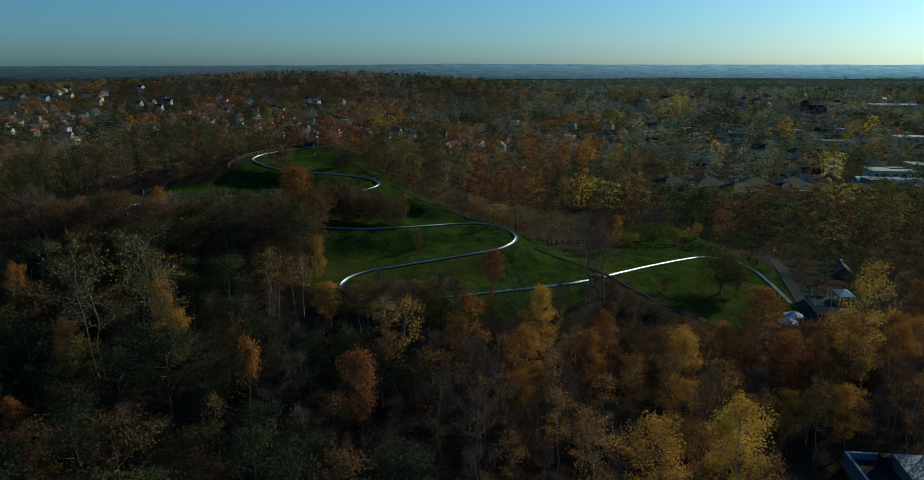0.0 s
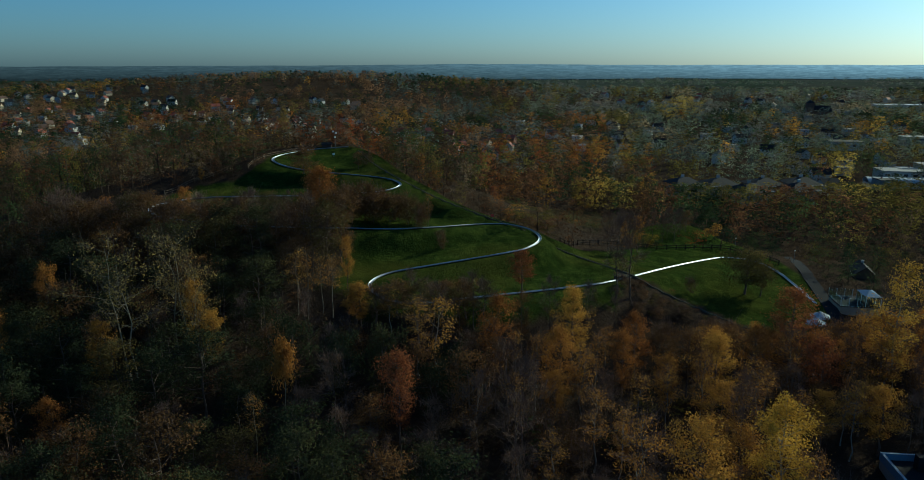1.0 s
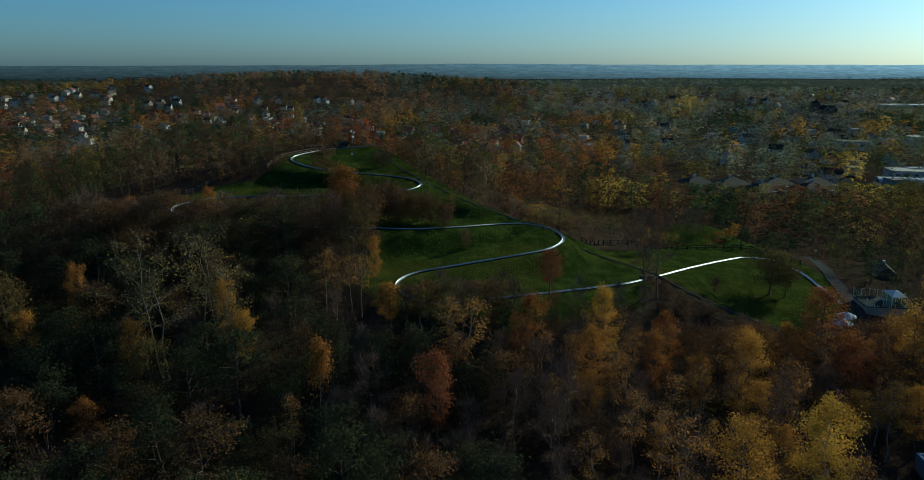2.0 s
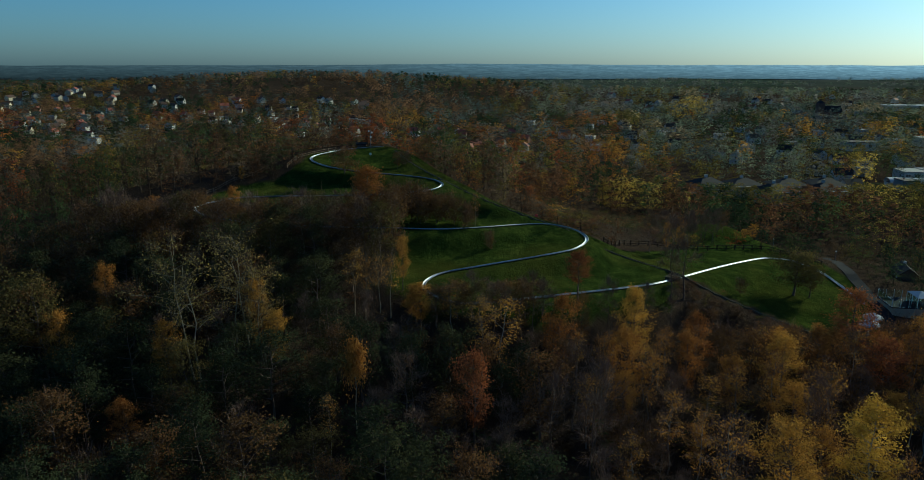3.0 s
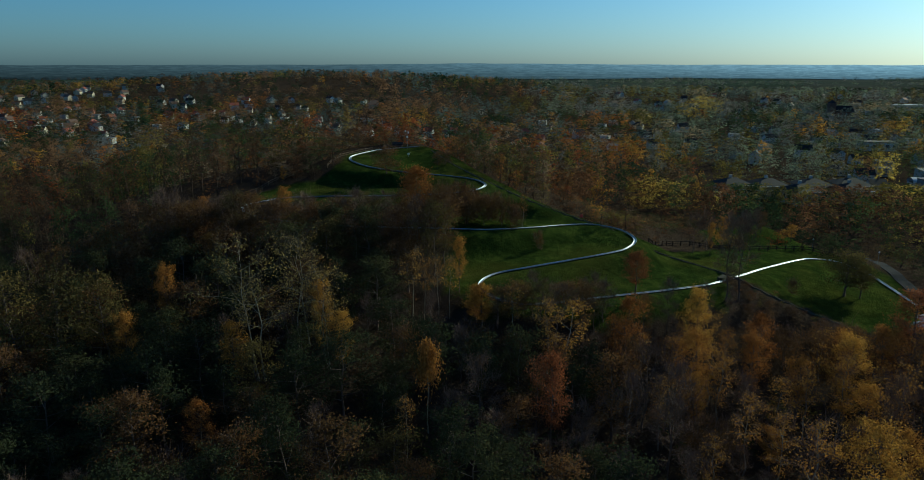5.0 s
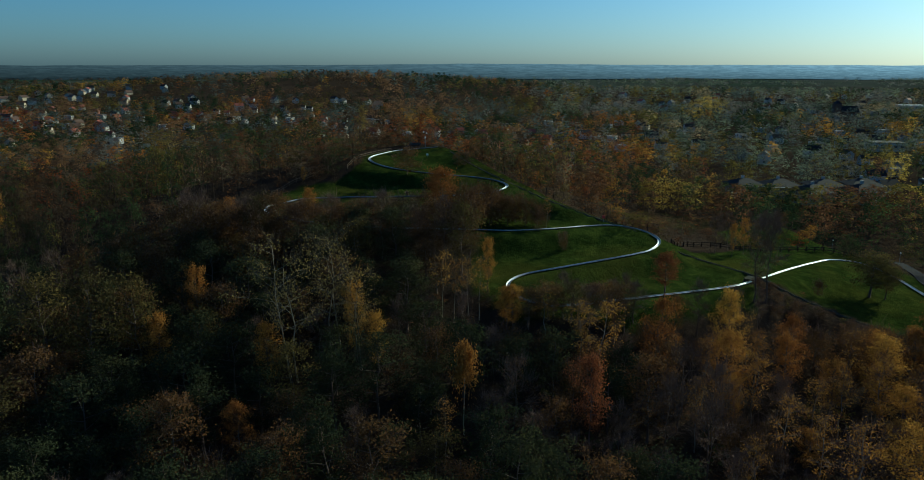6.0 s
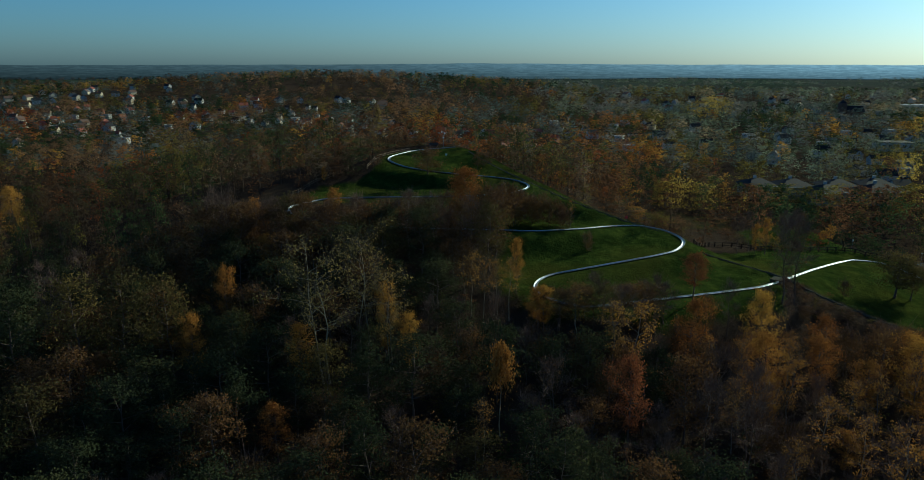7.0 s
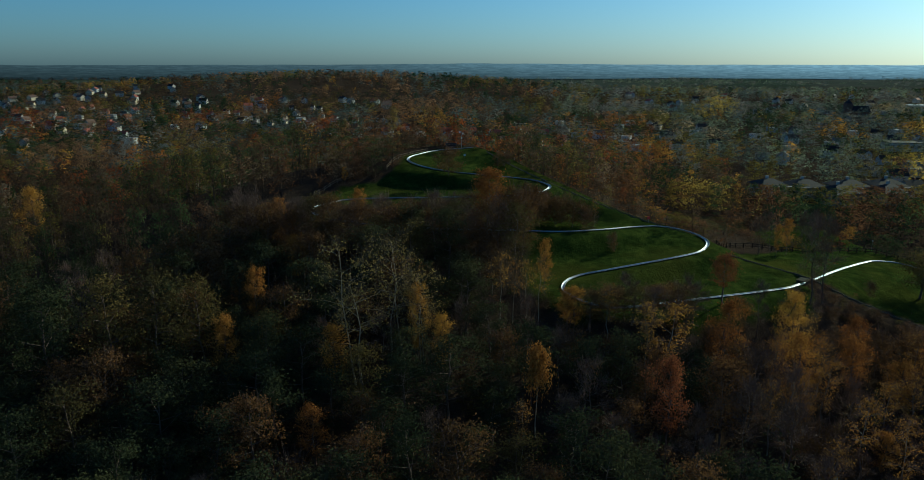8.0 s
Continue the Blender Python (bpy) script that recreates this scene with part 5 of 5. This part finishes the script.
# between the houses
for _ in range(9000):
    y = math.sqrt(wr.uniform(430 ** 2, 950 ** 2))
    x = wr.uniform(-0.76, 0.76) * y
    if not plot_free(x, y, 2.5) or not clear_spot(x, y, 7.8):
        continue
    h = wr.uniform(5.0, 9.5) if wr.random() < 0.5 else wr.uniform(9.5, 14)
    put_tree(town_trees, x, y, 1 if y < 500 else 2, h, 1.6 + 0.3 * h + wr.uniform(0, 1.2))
# garden trees on the near side of the houses
for a, b, r in list(HOUSES):
    if b > 280:
        for k in range(2):
            x, y = a + wr.uniform(-0.9, 0.9) * r, b - r - wr.uniform(1.5, 5.0)
            if wr.random() < 0.4 and plot_free(x, y, 0.5) and clear_spot(x, y, 4.0):
                put_tree(town_trees, x, y, 1 if y < 500 else 2, wr.uniform(4.5, 8.5), wr.uniform(2.2, 3.6))
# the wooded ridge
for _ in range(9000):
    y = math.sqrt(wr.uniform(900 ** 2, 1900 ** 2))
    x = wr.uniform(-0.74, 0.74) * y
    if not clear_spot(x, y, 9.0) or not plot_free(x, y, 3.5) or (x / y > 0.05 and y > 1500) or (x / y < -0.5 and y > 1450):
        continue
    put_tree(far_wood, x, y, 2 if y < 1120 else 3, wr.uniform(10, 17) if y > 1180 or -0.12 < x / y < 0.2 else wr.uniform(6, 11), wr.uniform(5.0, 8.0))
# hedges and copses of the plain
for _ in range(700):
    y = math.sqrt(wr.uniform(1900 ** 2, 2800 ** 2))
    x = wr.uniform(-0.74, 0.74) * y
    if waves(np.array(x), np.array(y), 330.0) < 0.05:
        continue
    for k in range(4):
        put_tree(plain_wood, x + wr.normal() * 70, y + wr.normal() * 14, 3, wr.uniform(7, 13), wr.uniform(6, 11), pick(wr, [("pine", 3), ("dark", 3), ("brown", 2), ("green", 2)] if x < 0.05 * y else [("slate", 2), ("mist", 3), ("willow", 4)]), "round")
# yellow and orange crowns past the heath
for x, y, h, r, tone in ((46, 265, 12, 3.6, "yellow"), (53, 264, 13, 3.8, "yellow"), (60, 264, 12.5, 3.8, "yellow"), (49, 271, 13, 4.0, "gold"), (67, 266, 12, 3.4, "yellow"), (55, 270, 14, 4.0, "yellow"), (78, 260, 10, 2.6, "yellow"), (50, 268, 13, 4.4, "yellow"), (57, 266, 14, 4.6, "yellow"), (64, 270, 12, 4.0, "yellow"), (72, 262, 13, 3.2, "gold"), (22, 268, 12, 3.6, "gold"), (14, 240, 10, 3.0, "orange"),
                         (84, 330, 15, 5, "orange"), (96, 345, 14, 5, "russet"), (70, 352, 15, 5, "orange"), (40, 300, 13, 4, "olive"), (85, 300, 12, 4, "gold")):
    put_tree(mid_wood, x, y, 0, h, r, tone, "round", False)
# dark conifers before the pale halls
for x, y, h in ((200, 312, 7), (207, 316, 8.5), (213, 318, 7.5), (226, 322, 8), (233, 326, 9), (240, 330, 8), (252, 338, 7), (246, 344, 9), (222, 340, 6), (264, 352, 8), (276, 358, 9), (260, 470, 9), (272, 474, 8), (290, 474, 10), (340, 500, 9), (362, 500, 9)):
    put_tree(mid_wood, x, y, 1, h, 0.34 * h, pick(wr, [("pine", 3), ("green", 1), ("slate", 1)]), "cone", False)
# crowns that half hide the church
for x, y in ((398, 762), (405, 760), (413, 763), (421, 766), (392, 766)):
    put_tree(town_trees, x, y, 1, wr.uniform(11, 15), wr.uniform(4, 6), pick(wr, [("slate", 3), ("olive", 2), ("mist", 2)]), "round")
# the big yellow crowns beyond the houses
for x, y, h, r in ((268, 800, 27, 8), (256, 796, 24, 8), (281, 805, 24, 7), (262, 803, 26, 8), (274, 797, 26, 8), (250, 801, 21, 7), (288, 800, 20, 7), (266, 793, 22, 8), (244, 797, 18, 6)):
    put_tree(town_trees, x, y, 0, h, r, "yellow", "round")
mid_wood.put("hill_woodland", "mixed autumn woodland, brown and olive with golden crowns, on the hill")
town_trees.put("town_trees", "autumn trees and conifers between the houses of the town")
far_wood.put("ridge_woodland", "dark autumn forest on the ridge behind the town")
plain_wood.put("plain_copses", "distant hedges and copses on the open plain")

# the end of the plain and the hills on the horizon: a glowing sheet, haze painted pale with distance and paler towards
# the sun
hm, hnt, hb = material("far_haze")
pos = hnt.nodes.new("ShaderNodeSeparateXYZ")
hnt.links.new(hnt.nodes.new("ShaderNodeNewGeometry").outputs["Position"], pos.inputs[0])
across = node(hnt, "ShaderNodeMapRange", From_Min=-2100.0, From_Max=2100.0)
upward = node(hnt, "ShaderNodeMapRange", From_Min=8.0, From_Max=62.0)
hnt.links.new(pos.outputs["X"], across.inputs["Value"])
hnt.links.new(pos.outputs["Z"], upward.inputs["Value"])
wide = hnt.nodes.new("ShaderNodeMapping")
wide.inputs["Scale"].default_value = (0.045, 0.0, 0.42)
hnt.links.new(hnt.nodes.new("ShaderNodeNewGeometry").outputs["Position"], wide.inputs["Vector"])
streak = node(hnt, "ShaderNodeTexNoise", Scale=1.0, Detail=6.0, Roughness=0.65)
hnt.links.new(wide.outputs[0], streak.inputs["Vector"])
# haze put into the emission: lighter upward and towards the sun's side
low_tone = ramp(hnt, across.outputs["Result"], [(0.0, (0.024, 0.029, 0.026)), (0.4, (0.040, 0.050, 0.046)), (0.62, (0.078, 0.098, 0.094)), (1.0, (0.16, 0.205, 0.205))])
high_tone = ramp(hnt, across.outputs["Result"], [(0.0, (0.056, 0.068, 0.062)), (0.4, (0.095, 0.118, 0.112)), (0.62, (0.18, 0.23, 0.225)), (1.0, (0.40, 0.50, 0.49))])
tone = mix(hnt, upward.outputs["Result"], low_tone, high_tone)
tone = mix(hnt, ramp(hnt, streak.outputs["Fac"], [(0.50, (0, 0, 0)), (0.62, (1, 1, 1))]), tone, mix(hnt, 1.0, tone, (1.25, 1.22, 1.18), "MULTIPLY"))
far_forest = hnt.nodes.new("ShaderNodeMapping")
far_forest.inputs["Scale"].default_value = (0.014, 0.0, 0.24)
hnt.links.new(hnt.nodes.new("ShaderNodeNewGeometry").outputs["Position"], far_forest.inputs["Vector"])
clump = node(hnt, "ShaderNodeTexNoise", Scale=1.0, Detail=8.0, Roughness=0.7)
hnt.links.new(far_forest.outputs[0], clump.inputs["Vector"])
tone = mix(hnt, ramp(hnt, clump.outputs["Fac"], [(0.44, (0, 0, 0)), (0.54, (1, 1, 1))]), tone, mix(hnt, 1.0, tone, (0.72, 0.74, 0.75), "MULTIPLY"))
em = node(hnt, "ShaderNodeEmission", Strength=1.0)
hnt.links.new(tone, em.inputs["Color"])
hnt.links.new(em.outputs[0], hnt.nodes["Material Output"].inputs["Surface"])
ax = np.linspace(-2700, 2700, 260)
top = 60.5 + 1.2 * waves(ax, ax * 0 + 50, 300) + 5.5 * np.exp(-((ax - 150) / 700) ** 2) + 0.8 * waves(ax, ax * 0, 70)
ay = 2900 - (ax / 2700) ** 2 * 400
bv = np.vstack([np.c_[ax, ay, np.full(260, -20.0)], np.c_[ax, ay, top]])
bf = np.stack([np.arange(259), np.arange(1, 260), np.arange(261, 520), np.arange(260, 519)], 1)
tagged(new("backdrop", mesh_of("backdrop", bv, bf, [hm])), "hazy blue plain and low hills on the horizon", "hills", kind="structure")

# ---- fences, mast and other small things ----
def fence(points, label, step=2.5, rails=(0.45, 0.95), mat=None, h=1.15, thick=0.055):
    mat = mat or M_WOOD
    line = glide([(x, y, 0) for x, y in points], 1.0) if len(points) > 2 else np.array([(x, y, 0.0) for x, y in points])
    line = even(line, step)
    line[:, 2] = land(line[:, 0], line[:, 1])
    ob = thing("fence", tuple(line[0]), label, "fence")
    o = line[0]
    for p in line:
        q = p - o
        box_part("post", ob, mat, (q[0] - 0.015 - thick, q[1] - 0.015 - thick, q[2] - 0.3, q[0] + 0.015 + thick, q[1] + 0.015 + thick, q[2] + h))
    for a, b in zip(line, line[1:]):
        for r in rails:
            v, f = tubes([(a - o + (0, 0.035 + thick, r), b - o + (0, 0.035 + thick, r), thick, thick)], 4)
            child("rail", mesh_of("rail", v, f, [mat]), ob)
    return ob


fence([(21.5, 155.5), (30.3, 166.5), (41, 168.2), (51.2, 167.0), (65.8, 169.3), (68.8, 166.9), (74.2, 162.7), (77, 158)], "dark weathered two-rail wooden fence along the lawn", mat=M_OLDWOOD, rails=(0.5, 1.1), h=1.3, thick=0.09)
fence([(-72.5, 163.5), (-69.6, 171), (-65, 176), (-60.3, 181.2)], "pale two-rail wooden fence on the slope")
fence([(-56.5, 178.5), (-54.8, 184), (-51.5, 190), (-46, 196)], "pale two-rail wooden fence beside the upper bend")

mz = ground_z(-37, 199)
mast = thing("floodlight_mast", (-37.0, 199.0, mz), "slim steel mast with white loudspeakers on the summit", "mast")
v, f = tubes([((0, 0, -0.3), (0, 0, 5.2), 0.09, 0.06)], 8)
child("pole", mesh_of("pole", v, f, [M_GREY]), mast)
for x, z in ((-0.45, 4.9), (0.4, 4.5), (0.05, 3.3)):
    box_part("loudspeaker", mast, M_FRAME, (x - 0.2, -0.25, z - 0.2, x + 0.2, 0.1, z + 0.25))
shed = thing("start_hut", (-40.0, 202.5, ground_z(-40, 202.5)), "low dark timber start hut on the summit", "hut")
v, f = gable_walls(2.6, 1.8, 0.9, 0.4)
child("wall", poly_mesh("wall", v, f, M_ROOF_BROWN), shed)
roof_gable(shed, 2.6, 1.8, 0.9, 0.4, M_ROOF_DARK, 0.25)

# the small bridge that takes the tow track over the run
br = thing("track_bridge", (30.2, 131.6, 18.4), "short dark tunnel mouth where track crosses the run", "bridge")
br.rotation_euler = (0, 0, radians(45))
box_part("abutment", br, M_BED, (-1.3, 0.7, -1.2, 1.3, 1.0, 0.5))
box_part("abutment", br, M_BED, (-1.3, -1.0, -1.2, 1.3, -0.7, 0.5))
box_part("deck", br, M_BED, (-1.3, -1.1, 0.5, 1.3, 1.1, 0.65))


def sign(name, x, y, w, h, stand, mat, label):
    """A small board on a post."""
    ob = thing(name, (x, y, ground_z(x, y)), label, "sign")
    v, f = tubes([((0, 0, -0.2), (0, 0, stand), 0.04, 0.04)], 6)
    child("post", mesh_of("post", v, f, [M_GREY]), ob)
    box_part("board", ob, mat, (-w / 2, -0.06, stand - 0.05, w / 2, -0.02, stand + h))
    return ob


sign("sign_board", 5.6, 156.4, 0.7, 0.6, 0.9, M_PINK, "small red sign board beside the bend of the run")
sign("sign_board", -36.2, 190.5, 0.6, 0.45, 0.6, M_FRAME, "small white sign board on the summit lawn")


def lamp_post(x, y, h, label):
    ob = thing("lamp_post", (x, y, ground_z(x, y)), label, "lamp")
    v, f = tubes([((0, 0, -0.2), (0, 0, h), 0.06, 0.045)], 8)
    child("pole", mesh_of("pole", v, f, [M_GREY]), ob)
    v, f = tubes([((0, 0, h - 0.05), (0, 0, h + 0.12), 0.10, 0.24), ((0, 0, h + 0.12), (0, 0, h + 0.34), 0.24, 0.06)], 10)
    child("lamp_head", mesh_of("lamp_head", v, f, [M_FRAME], True), ob, label="white lamp head")
    return ob


lamp_post(74.1, 180.4, 2.6, "short lamp post with a white head by the lane")
lamp_post(83.0, 165.5, 3.0, "lamp post with a white head at the station")
